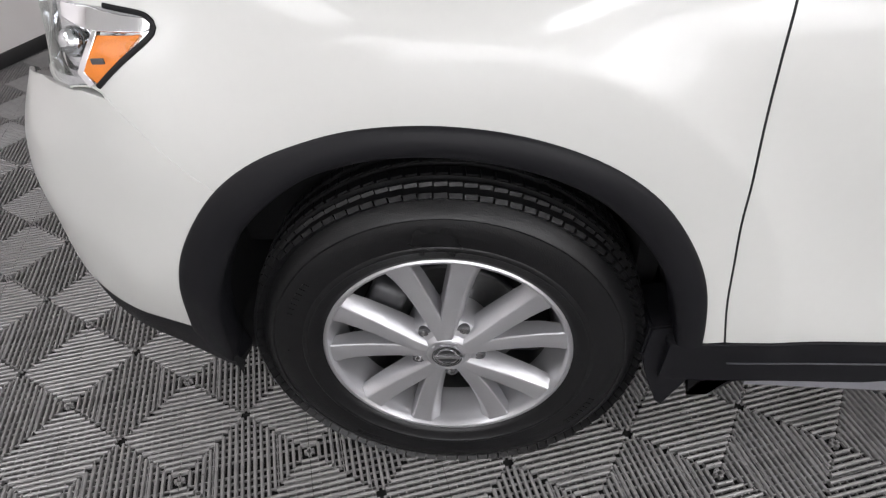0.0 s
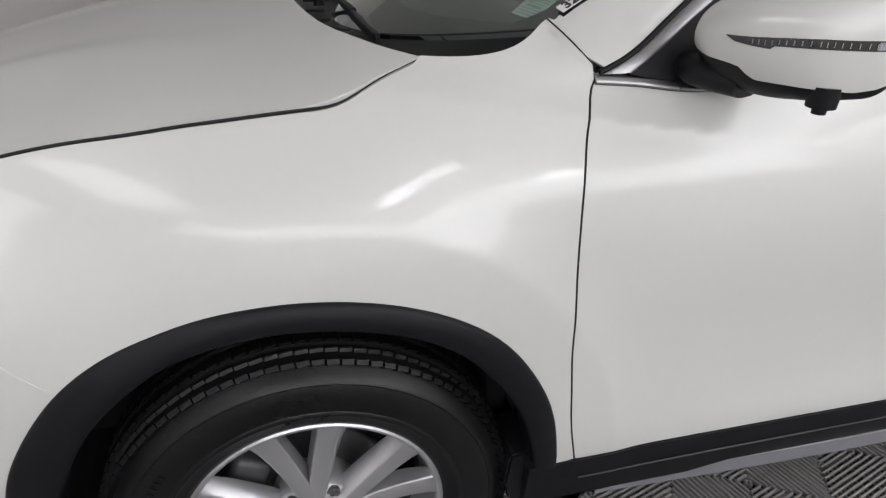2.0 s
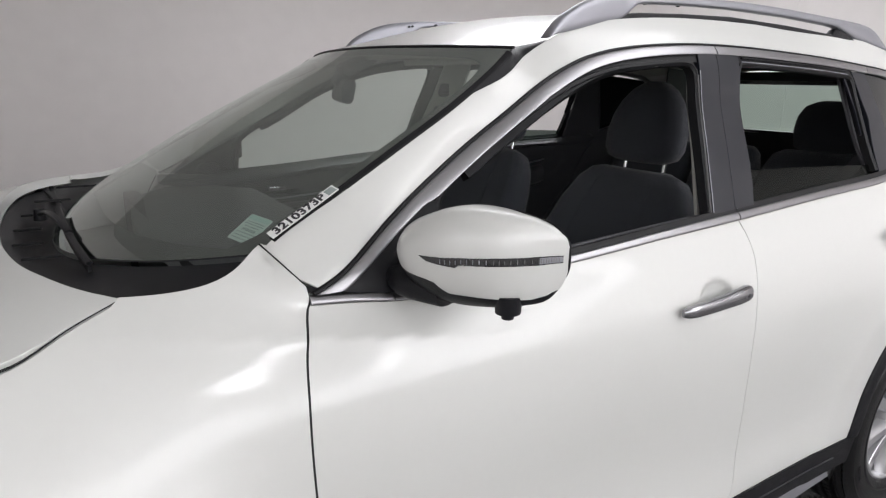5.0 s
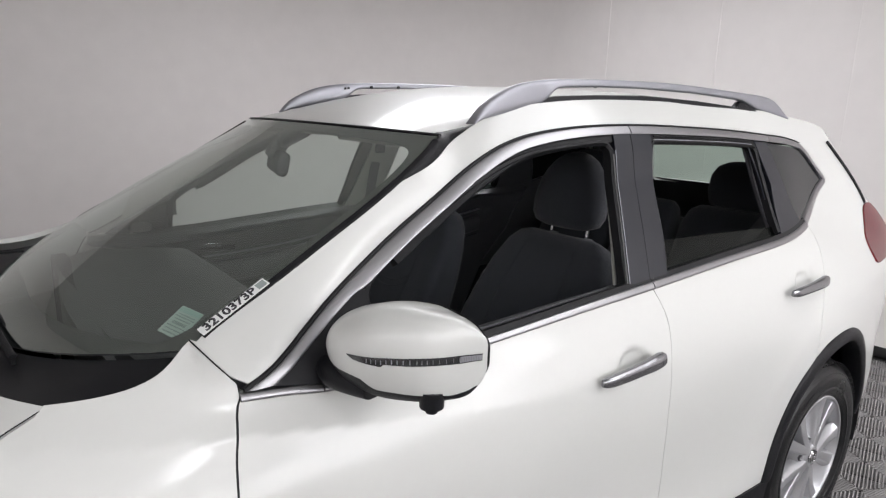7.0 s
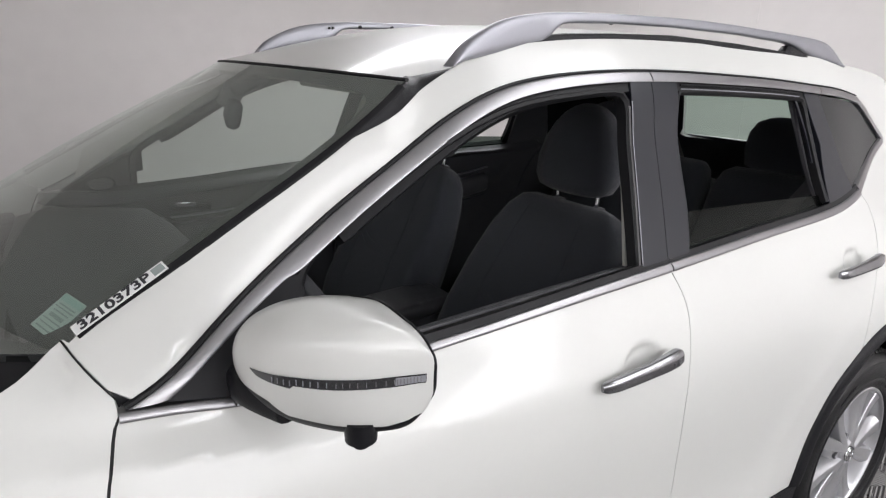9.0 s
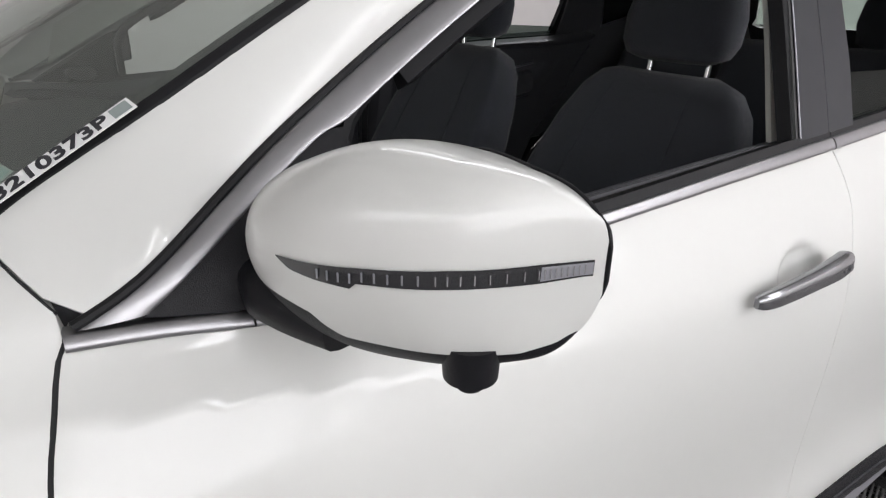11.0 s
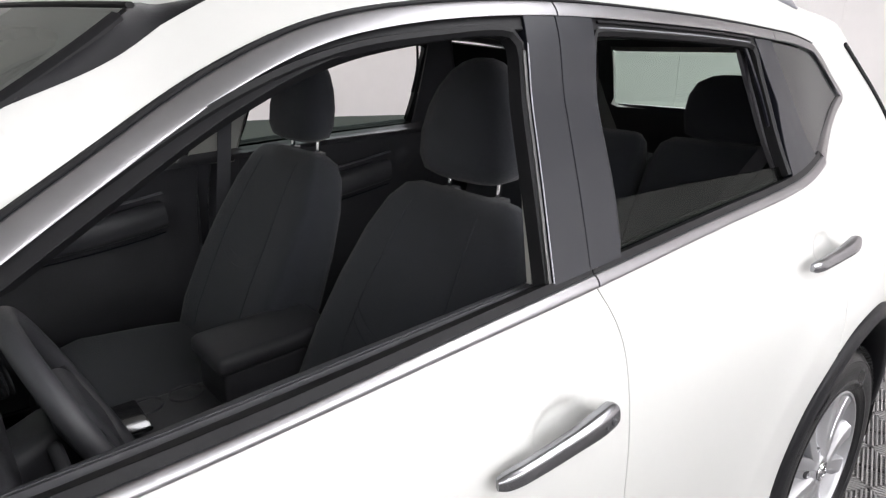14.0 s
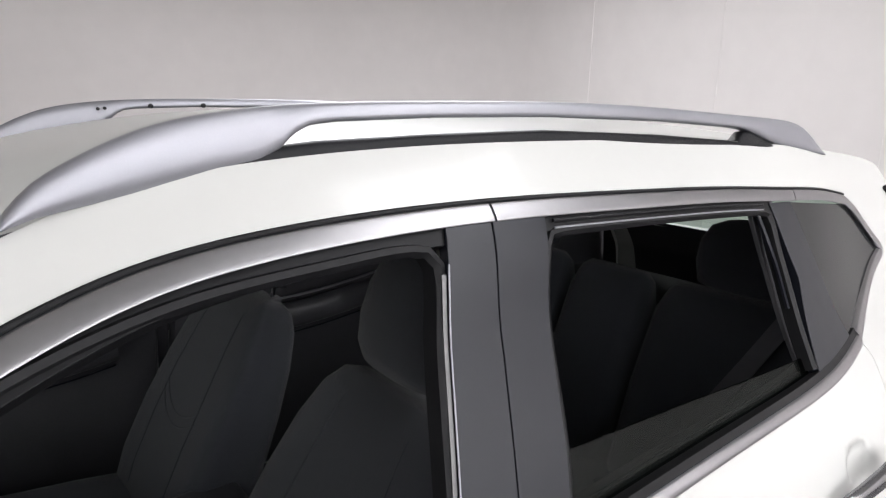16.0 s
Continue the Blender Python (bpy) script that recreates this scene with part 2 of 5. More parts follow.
def sweep(name, path, profile, up, mat, parent, label="", closed=False, mirror=False, caps=True, scale=None, angle=35):
    """A profile (across, up) carried along a path; up: a vector, or one a point."""
    path = np.asarray(path, float)
    t = np.gradient(path, axis=0) if not closed else np.roll(path, -1, 0) - np.roll(path, 1, 0)
    t /= np.linalg.norm(t, axis=1)[:, None]
    u = np.broadcast_to(np.asarray(up, float), path.shape).copy()
    u -= t * (u * t).sum(1)[:, None]
    u /= np.linalg.norm(u, axis=1)[:, None]
    a = np.cross(t, u)
    n, m = len(path), len(profile)
    sc = np.ones(n) if scale is None else np.asarray(scale)
    bm = bmesh.new()
    flip = np.array((1, -1, 1)) if mirror else np.ones(3)
    rows = [[bm.verts.new((path[i] + sc[i] * (a[i] * x + u[i] * y)) * flip) for x, y in profile] for i in range(n)]
    for i in range(n if closed else n - 1):
        for k in range(m):
            bm.faces.new((rows[i][k], rows[i][(k + 1) % m], rows[(i + 1) % n][(k + 1) % m], rows[(i + 1) % n][k]))
    if caps and not closed:
        bm.faces.new(rows[0])
        bm.faces.new(rows[-1])
    return part(name, bm, mat, parent, label, angle)


def ring(rx, ry, n=12, power=2.0):
    """A superellipse profile."""
    out = []
    for k in range(n):
        c, s = math.cos(2 * math.pi * k / n), math.sin(2 * math.pi * k / n)
        out.append((rx * math.copysign(abs(c) ** (2 / power), c), ry * math.copysign(abs(s) ** (2 / power), s)))
    return out


def loft(name, sections, mat, parent, label="", caps=True, angle=40):
    """Closed rings of equal length joined into a skin."""
    bm = bmesh.new()
    rows = [[bm.verts.new(v) for v in s] for s in sections]
    m = len(rows[0])
    for a, b in zip(rows[:-1], rows[1:]):
        for k in range(m):
            bm.faces.new((a[k], a[(k + 1) % m], b[(k + 1) % m], b[k]))
    if caps:
        bm.faces.new(rows[0])
        bm.faces.new(rows[-1])
    return part(name, bm, mat, parent, label, angle)


def lathe(name, profile, mat, parent, label="", n=96, closed=False, angle=35):
    """A profile of (radius, y) turned round the y axis."""
    bm = bmesh.new()
    rows = [[bm.verts.new((r * math.cos(2 * math.pi * k / n), y, r * math.sin(2 * math.pi * k / n))) for k in range(n)] for r, y in profile]
    pairs = list(zip(rows[:-1], rows[1:])) + ([(rows[-1], rows[0])] if closed else [])
    for a, b in pairs:
        for k in range(n):
            bm.faces.new((a[k], a[(k + 1) % n], b[(k + 1) % n], b[k]))
    return part(name, bm, mat, parent, label, angle)


# ---- room ----
X0, X1, Y0, Y1 = -3.4, 5.42, -5.4, 5.2
FLOOR = -0.093


def wall(name, a, b, label):
    """A wall of thickness 0.12 m whose inner face runs from a to b (the room lies to its left)."""
    a, b = Vector((*a, 0)), Vector((*b, 0))
    d = (b - a).normalized()
    out = Vector((d.y, -d.x, 0))
    bm = bmesh.new()
    v = [bm.verts.new(p + Vector((0, 0, z))) for z in (FLOOR, CEILING) for p in (a, b, b + out * 0.12, a + out * 0.12)]
    for q in ((0, 1, 2, 3), (4, 5, 6, 7), (0, 1, 5, 4), (1, 2, 6, 5), (2, 3, 7, 6), (3, 0, 4, 7)):
        bm.faces.new([v[k] for k in q])
    ob = tagged(part(name, bm, WALL), label, "wall", kind="structure")
    bb = box_bm(((b - a).length - 0.03, 0.012, 0.075), (0, 0, 0), 0.003)
    skirting = part("baseboard", bb, BASE)
    skirting.matrix_world = Matrix.Translation((a + b) / 2 - out * 0.008 + Vector((0, 0, FLOOR + 0.04))) @ Matrix.Rotation(math.atan2(d.y, d.x), 4, "Z")
    tagged(skirting, "black rubber baseboard along the foot of the wall", "baseboard", kind="structure")
    return ob, a, d, -out


ARC = [(X1 - 2.4 + 2.4 * math.cos(radians(a)), Y1 - 2.0 + 2.0 * math.sin(radians(a))) for a in range(0, 91, 10)]
CORNERS = [(X1, Y0), *ARC, (-1.35, Y1), (X0, -0.98), (X0, Y0)]
WALL_NAMES = [("wall_rear_end", "warm white painted panel wall behind the car"), *[("wall_rear_corner", "warm white painted wall curving round the corner")] * 9,
              ("wall_far_side", "plain pale grey painted wall beside the car"), ("wall_front_end", "plain pale painted wall ahead of the car"),
              ("wall_front_corner", "plain white wall closing the booth"), ("wall_near_side", "plain white wall behind the walker")]
for (nm, lb), ca, cb in zip(WALL_NAMES, CORNERS, CORNERS[1:] + CORNERS[:1]):
    if nm != "wall_rear_corner":
        wall(nm, ca, cb, lb)


def curved_strip(name, mat, out0, out1, z0, z1):
    """A band that follows the rounded corner of the room, from one offset to another."""
    bm = bmesh.new()
    rows = []
    for a in np.radians(np.linspace(0, 90, 37)):
        n = np.array((math.cos(a) / 2.4, math.sin(a) / 2.0))
        n /= np.linalg.norm(n)
        p = np.array((X1 - 2.4 + 2.4 * math.cos(a), Y1 - 2.0 + 2.0 * math.sin(a)))
        rows.append([bm.verts.new((*(p + n * o), z)) for o, z in ((out0, z0), (out0, z1), (out1, z1), (out1, z0))])
    for r0, r1 in zip(rows[:-1], rows[1:]):
        for k in range(4):
            bm.faces.new((r0[k], r0[(k + 1) % 4], r1[(k + 1) % 4], r1[k]))
    bm.faces.new(rows[0])
    bm.faces.new(rows[-1])
    return part(name, bm, mat)


tagged(curved_strip("wall_rear_corner", WALL, 0.0, 0.12, FLOOR, CEILING), "warm white painted wall curving round the corner", "wall", kind="structure")
tagged(curved_strip("baseboard", BASE, -0.014, -0.002, FLOOR + .0025, FLOOR + .0775), "black rubber baseboard along the foot of the wall", "baseboard", kind="structure")
for y in (-2.15, -0.95, 0.25, 1.32, 2.48):
    bm = box_bm((0.004, 0.010, CEILING - 0.1), (X1 - 0.0015, y, CEILING / 2 + 0.02))
    tagged(part("trim", bm, WALL), "thin vertical joint strip between white wall panels", "trim", kind="structure")
bm = box_bm((X1 - X0 + 0.3, Y1 - Y0 + 0.3, 0.1), ((X0 + X1) / 2, (Y0 + Y1) / 2, CEILING + 0.05))
tagged(part("ceiling", bm, CEIL), "plain white ceiling of the photo booth", "ceiling", kind="structure")
bm = box_bm((X1 - X0 + 0.3, Y1 - Y0 + 0.3, 0.06), ((X0 + X1) / 2, (Y0 + Y1) / 2, FLOOR - 0.046))
floor = tagged(part("floor", bm, UNDER), "grey ribbed plastic tile floor with chevron square pattern", "floor", kind="structure")


def ceiling_lamp(x, y, turn, power=1.0, length=1.22, wide=0.32):
    ob = tagged(empty("ceiling_light"), "flat white light panel added under the ceiling, out of view", "ceiling light", "ceiling lights")
    part("housing", box_bm((length + 0.05, wide + 0.05, 0.05), (0, 0, -0.025), 0.008), CEIL, ob)
    part("diffuser", box_bm((length, wide, 0.02), (0, 0, -0.062), 0.006), LED, ob, "glowing white diffuser")
    lamp = bpy.data.lights.new("panel_lamp", "AREA")
    lamp.shape, lamp.size, lamp.size_y, lamp.energy, lamp.color = "RECTANGLE", length, wide, LAMP_WATTS * power, (0.985, 0.985, 1.03)
    lo = new("lamp", lamp)
    lo.location, lo.parent = (0, 0, -0.08), ob
    ob.matrix_world = pose(x, y, CEILING, 0, 0, turn)
    return ob


# two small bright panels out of view, placed by their glints on the fender
ceiling_lamp(1.02, -3.35, 106, 0.22, 0.75, 0.24)
ceiling_lamp(2.40, -4.95, 106, 0.38, 0.95, 0.28)
# wide unseen panels under the ceiling, added as soft fill for room and car
for lx, ly, power, long, wide in ((-2.2, -4.5, 0.4, 1.8, 1.2), (-2.3, -1.7, 0.45, 1.8, 1.0), (4.25, -4.3, 0.55, 2.0, 1.2), (2.9, -2.1, 0.5, 2.4, 1.2), (3.1, 1.7, 1.2, 2.4, 1.4)):
    ceiling_lamp(lx, ly, 106, power, long, wide)
# unseen soft panels, added high behind the walker to light the car's side
for lx in (-0.1, 3.4):
    panel = ceiling_lamp(lx, Y0, 0, 0.80, 3.3, 1.6)
    tagged(panel, "wide white fill light panel added high on the wall, out of view", "wall light", "wall lights")
    panel.name = "wall_fill_panel"
    panel.matrix_world = pose(lx, Y0 + .004, 2.2, 90, 0, 0)

# ---- car body surface ----
ZS = [0.20, 0.32, 0.40, 0.52, 0.66, 0.80, 0.92, 1.00, 1.06, 1.115, 1.16, 1.22, 1.28, 1.42, 1.57, 1.66]
XS = [-0.90, -0.75, -0.6, -0.4, -0.1, 0.25, 0.55, 0.8, 1.05, 1.6, 2.2, 2.7, 3.1, 3.4, 3.65]
YT = np.array([
    [.50, .545, .56, .565, .535, .38, .26, .36, .34, .32, .31, .30, .29, .28, .27, .26],
    [.67, .722, .738, .742, .738, .655, .47, .50, .48, .47, .46, .45, .44, .42, .40, .38],
    [.76, .80, .815, .825, .822, .812, .768, .735, .715, .71, .67, .62, .58, .50, .45, .42],
    [.85, .865, .872, .877, .872, .86, .83, .79, .757, .72, .67, .62, .58, .50, .45, .42],
    [.87, .88, .885, .895, .90, .895, .875, .845, .795, .735, .67, .62, .58, .50, .45, .42],
    [.87, .88, .885, .885, .89, .895, .885, .86, .82, .763, .70, .65, .60, .50, .45, .42],
    [.87, .88, .885, .88, .88, .885, .88, .86, .825, .784, .765, .715, .665, .55, .46, .42],
    [.87, .88, .885, .877, .877, .885, .883, .866, .835, .795, .775, .742, .70, .58, .48, .43],
    [.87, .88, .885, .875, .875, .885, .885, .87, .84, .806, .788, .763, .737, .665, .54, .48],
    [.87, .88, .885, .875, .88, .888, .885, .87, .85, .825, .805, .78, .755, .695, .632, .555],
    [.87, .88, .885, .88, .885, .89, .885, .87, .85, .825, .80, .772, .745, .68, .618, .542],
    [.87, .885, .895, .90, .905, .905, .89, .87, .845, .81, .775, .735, .70, .645, .582, .522],
    [.82, .84, .855, .86, .86, .86, .855, .845, .82, .775, .73, .69, .66, .60, .54, .46],
    [.76, .78, .795, .80, .805, .81, .812, .808, .795, .77, .745, .71, .675, .585, .51, .45],
    [.62, .66, .69, .70, .71, .72, .73, .735, .735, .72, .70, .66, .60, .47, .42, .40]])
HANDLES = ((1.462, 0.984), (2.43, 1.048))


def half_width(x, z):
    """Half the body's width at a place along the car and a height."""
    x, z = np.asarray(x, float).ravel(), np.asarray(z, float).ravel()
    rows = spline(XS, YT, x)
    zq = np.clip(z, ZS[0], ZS[-1])
    k = np.clip(np.searchsorted(ZS, zq) - 1, 0, len(ZS) - 2)
    zs = np.array(ZS)
    # Hermite in z with smooth slopes
    d = np.gradient(rows, zs, axis=1)
    i = np.arange(len(x))
    h = zs[k + 1] - zs[k]
    s = (zq - zs[k]) / h
    y = (2 * s**3 - 3 * s**2 + 1) * rows[i, k] + (s**3 - 2 * s**2 + s) * h * d[i, k] + (3 * s**2 - 2 * s**3) * rows[i, k + 1] + (s**3 - s**2) * h * d[i, k + 1]
    # flare round the wheel arches with a soft edge, and the shoulder crease that runs out on the front door
    for cx, amount in ((0.0, 0.015), (2.748, 0.007)):
        r = (np.hypot(x - cx, z - 0.35) - 0.617) / 0.105
        r = (r + np.sqrt(r * r + 0.008)) / 2
        y = y + amount * np.clip(1 - r, 0, 1) ** 2 * np.clip((z - 0.3) / 0.2, 0, 1)
    dz = z - (1.112 - 0.135 * (x - 0.256))
    fade = np.clip((x - 0.02) / 0.25, 0, 1) * np.clip((1.12 - x) / 0.45, 0, 1)
    y = y + 0.0070 * fade * np.exp(-np.sqrt((dz / 0.022) ** 2 + 0.004))
    for hx, hz in HANDLES:
        y = y - 0.013 * np.exp(-((((x - hx - .028) / 0.056) ** 2 + ((z - hz - 0.006 - 0.05 * (x - hx)) / 0.038) ** 2) ** 3))
    return y


def side(off=0.0):
    """Carries (x, z) on to the near side of the body."""
    return lambda x, z: np.stack([x, -(half_width(x, z) + off), z], 1)


def on_side(points, off=0.0):
    p = np.asarray(points, float)
    return side(off)(p[:, 0], p[:, 1])


def zroof(x, y):
    mid = spline([0.7, 0.97, 1.06, 1.3, 1.8, 2.4, 2.9, 3.2, 3.4], [1.45, 1.566, 1.590, 1.650, 1.693, 1.688, 1.655, 1.615, 1.57], np.asarray(x, float).ravel())
    yy = np.asarray(y, float).ravel()
    crown = np.interp(np.asarray(x, float).ravel(), [1.0, 1.4], [0.5, 1.0])
    return mid - crown * (0.05 * (yy / 0.55) ** 2 + 0.03 * (yy / 0.55) ** 6)


def zhood(x, y):
    x, y = np.asarray(x, float).ravel(), np.asarray(y, float).ravel()
    edge = spline([-1.0, -0.8, -0.6, -0.27, 0.03, 0.245, 0.4], [0.80, 0.935, 1.0, 1.067, 1.100, 1.158, 1.20], x)
    wide = -np.interp(x, hood_left[:, 0], hood_left[:, 1])
    crown = 0.065 * (1 - (np.abs(y) / wide) ** 3)
    return edge + crown + 0.012 * np.exp(-((np.abs(y) - 0.42) / 0.10) ** 2) * np.clip((0.1 - x) * 2, 0, 1)


ARCH_F = [(-.500, .374), (-.488, .44), (-.474, .51), (-.449, .582), (-.407, .653), (-.345, .728), (-.27, .783), (-.2, .814), (-.13, .837), (-.065, .849), (.005, .853), (.08, .847), (.160, .829), (.26, .787), (.345, .724), (.408, .644), (.457, .545), (.478, .45), (.486, .386)]
HOOD_SEAM = [(-.62, 1.0), (-.50, 1.025), (-.38, 1.051), (-.272, 1.067), (-.20, 1.075), (-.124, 1.085), (-.046, 1.093), (.034, 1.100), (.076, 1.103), (.111, 1.110), (.158, 1.129), (.215, 1.148), (.245, 1.158)]
HOOD_Y = [.725, .742, .752, .755, .755, .755, .752, .748, .745, .735, .72, .70, .69]
DOOR_F = [(.520, 1.130), (.512, 1.117), (.501, 1.085), (.491, 1.054), (.480, .992), (.475, .904), (.478, .798), (.485, .668), (.496, .575), (.506, .489), (.527, .390)]
DOOR_R = [(1.637, 1.153), (1.656, 1.11), (1.662, 1.06), (1.652, .97), (1.645, .85), (1.655, .70), (1.665, .58), (1.660, .45), (1.645, .384)]
TRIM_TOP = [(.527, 1.140), (.588, 1.169), (.702, 1.242), (.834, 1.319), (.981, 1.405), (1.085, 1.466), (1.19, 1.514), (1.30, 1.549), (1.465, 1.573), (1.70, 1.583), (2.0, 1.577), (2.28, 1.566), (2.535, 1.550), (2.70, 1.538), (2.845, 1.517)]
TRIM_REAR = [(2.845, 1.517), (2.93, 1.475), (3.01, 1.415), (3.058, 1.370), (3.045, 1.350), (2.99, 1.330), (2.85, 1.275), (2.685, 1.220)]
BELT = [(2.685, 1.220), (2.56, 1.202), (2.42, 1.190), (2.05, 1.177), (1.637, 1.157), (1.36, 1.143), (1.04, 1.122), (.85, 1.113), (.69, 1.110), (.60, 1.119), (.517, 1.125)]
REAR_SEAM = [(2.685, 1.220), (2.715, 1.19), (2.70, 1.15), (2.655, 1.10), (2.58, 1.0), (2.53, .92), (2.508, .84), (2.500, .798)]
ARCH_R = [(2.262, .385), (2.275, .448), (2.325, .60), (2.39, .71), (2.48, .785), (2.58, .832), (2.72, .850), (2.84, .838), (2.95, .79), (3.05, .71), (3.12, .60), (3.155, .48), (3.165, .38)]
GAP = 0.0022

car = tagged(empty("suv"), "pearl white compact SUV with open side windows and black plastic trim", "car")

TT, BB, DF, DR, AF, AR = (curve_through(c) for c in (TRIM_TOP, BELT, DOOR_F, DOOR_R, ARCH_F, ARCH_R))
HS, RS, TR = (curve_through(c) for c in (HOOD_SEAM, REAR_SEAM, TRIM_REAR))
BUMP = curve_through([(-.550, .880), (-.500, .885), (-.485, .864), (-.464, .835), (-.431, .803), (-.385, .758), (-.345, .728)])
WS_EDGE = curve_through([(.470, -.684, 1.196), (.487, -.679, 1.214), (.612, -.668, 1.286), (.739, -.655, 1.358), (.868, -.640, 1.430), (1.00, -.612, 1.510), (1.06, -.590, 1.550), (1.10, -.570, 1.578)])


def both(name, outline, mat, label="", off=0.0, holes=(), step=0.025, flange=0.02):
    """A side panel and its mirror image on the far side."""
    return [sheet(name, outline, side(off), mat, car, holes, step, flange, (0, 1, 0), label, m) for m in (False, True)]


def arch_cut(arc, lo, hi):
    return arc[(arc[:, 0] >= lo) & (arc[:, 0] <= hi)]


# fender: bumper seam, lamp, bonnet seam, cowl corner, pillar joint, door seam, arch
cowl = curve_through([(.244, 1.160), (.293, 1.159), (.351, 1.163), (.395, 1.174), (.444, 1.195), (.470, 1.209)])
joint = straight([(.470, 1.207), (.516, 1.152), (.517, 1.130)])
k = np.argmin(np.abs(AF[:, 0] + .345) + (AF[:, 1] < .6) * 9)
fender_edge = np.concatenate([BUMP[3:], AF[k + 1 :], straight([(.486, .386), (.522, .388)])[1:-1], (DF - (GAP * 1.4, 0))[::-1], joint[::-1][1:], cowl[::-1][1:],
                              (HS[HS[:, 0] > -.56] - (0, GAP * 1.5))[::-1][1:], straight([(-.562, .999), (-.47, .990), (-.43, .983), (-.404, .974), (-.396, .965), (-.399, .955), (-.447, .921), (-.490, .888)])[:-1]])


# front door below the belt
door_edge = np.concatenate([DF + (GAP, 0), straight([(.53, .389), (1.0, .387), (1.643, .384)])[1:], (DR - (GAP, 0))[::-1][1:], (BB[(BB[:, 0] < 1.63)] - (0, .004))[:]])
both("front_door", door_edge, PAINT, "pearl white front door skin", step=0.011)

# rear door below the belt
low = arch_cut(AR, 2.26, 2.495)
rear_door_edge = np.concatenate([DR + (GAP, 0), straight([(1.647, .384), (2.0, .384), (2.262, .385)])[1:-1], low, (RS - (GAP * 2, 0))[::-1][1:], (BB[(BB[:, 0] < 2.67) & (BB[:, 0] > 1.645)] - (0, .004))])
both("rear_door", rear_door_edge, PAINT, "pearl white rear door skin", step=0.018)

# body frame: pillar, cant rail, quarter panel
roof_side = [(1.10, 1.535), (1.20, 1.583), (1.26, 1.605), (1.35, 1.626), (1.6, 1.648), (2.0, 1.652), (2.4, 1.645), (2.8, 1.620), (3.1, 1.590), (3.28, 1.555)]
drop = np.clip((WS_EDGE[:, 0] - .86) / .24, 0, 1)
pillar_edge = np.stack([WS_EDGE[:, 0], WS_EDGE[:, 2] - .042 * drop * drop * (3 - 2 * drop)], 1)
frame_edge = np.concatenate([straight([(.4715, 1.209), (.522, 1.150)])[:-1], TT[1:], TR[1:-1], (RS + (GAP, 0)), AR[(AR[:, 0] > 2.505)][1:], straight([(3.165, .40), (3.30, .40)])[1:],
                             curve_through([(3.30, .40), (3.50, .50), (3.57, .70), (3.56, .95), (3.52, 1.08), (3.42, 1.22), (3.345, 1.30), (3.315, 1.37), (3.265, 1.445), (3.19, 1.53)])[1:],
                             curve_through(roof_side[:-1] + [(3.17, 1.572)])[::-1], pillar_edge[::-1][2:-1]])


def frame_map(x, z):
    """The side of the body, turned in to meet the windscreen along the front pillar."""
    y = half_width(x, z)
    zw = np.interp(x, WS_EDGE[:, 0], WS_EDGE[:, 2])
    yw = -np.interp(x, WS_EDGE[:, 0], WS_EDGE[:, 1])
    zt = np.interp(x, TT[:, 0], TT[:, 1])
    yt = half_width(x, zt)
    s = np.clip((z - zt) / np.maximum(zw - zt, 1e-3), 0, 1.2)
    bow = yt + (yw - yt) * s + 0.007 * np.sin(np.clip(s, 0, 1) * math.pi)
    w = np.clip((1.14 - x) / 0.16, 0, 1)
    w = w * w * (3 - 2 * w)
    return np.stack([x, -(w * bow + (1 - w) * y), z], 1)


def fender_map(x, z):
    """The side surface, drawn in to the pillar's at the cowl corner."""
    p, q = side()(x, z), frame_map(x, z)
    k = np.clip((x - .36) / .11, 0, 1) * np.clip((z - 1.135) / .05, 0, 1)
    return p + (q - p) * (k * k * (3 - 2 * k))[:, None]


for m in (False, True):
    sheet("fender", fender_edge, fender_map, PAINT, car, (), 0.013, 0.02, (0, 1, 0), "pearl white front fender panel", m)
    sheet("body_frame", frame_edge, frame_map, PAINT, car, (), 0.025, 0.006, (0, 1, 0), "pearl white pillar, roof side and rear quarter", m)

# roof
ROOF_Y = [.532, .530, .530, .532, .535, .53, .53, .525, .51, .47]
rx = [p[0] for p in roof_side]
top_front = curve_through([(1.098, -.533), (1.061, -.50), (1.016, -.35), (.985, -.18), (.973, 0), (.985, .18), (1.016, .35), (1.061, .50), (1.098, .533)])
side_line = curve_through(list(zip(rx, ROOF_Y)))
roof_edge = np.concatenate([top_front, side_line[1:], curve_through([(3.28, .47), (3.33, .25), (3.345, 0), (3.33, -.25), (3.28, -.47)])[1:-1], (side_line * (1, -1))[::-1][:-1]])
sheet("roof", roof_edge, lambda x, y: np.stack([x, y, zroof(x, y)], 1), PAINT, car, (), 0.04, 0.03, (0, 0, -1), "pearl white roof panel")

# bonnet
hood_left = np.stack([HS[:, 0], -(half_width(HS[:, 0], HS[:, 1]) - .0045 + .0015 * np.clip((HS[:, 0] - .06) / .185, 0, 1))], 1)
HOOD_EDGE = np.stack([hood_left[:, 0], hood_left[:, 1], HS[:, 1]], 1)
hood_rear = curve_through([tuple(hood_left[-1]), (.195, -.637), (.15, -.554), (.118, -.472), (.09, -.337), (.066, 0), (.09, .337), (.118, .472), (.15, .554), (.195, .637), (hood_left[-1][0], -hood_left[-1][1])])
hood_nose = curve_through([tuple(hood_left[0]), (-.76, -.60), (-.86, -.40), (-.90, 0), (-.86, .40), (-.76, .60), (hood_left[0][0], -hood_left[0][1])])
hood_edge = np.concatenate([hood_left[:-1], hood_rear[:-1], (hood_left * (1, -1))[::-1][:-1], hood_nose[::-1][:-1]])
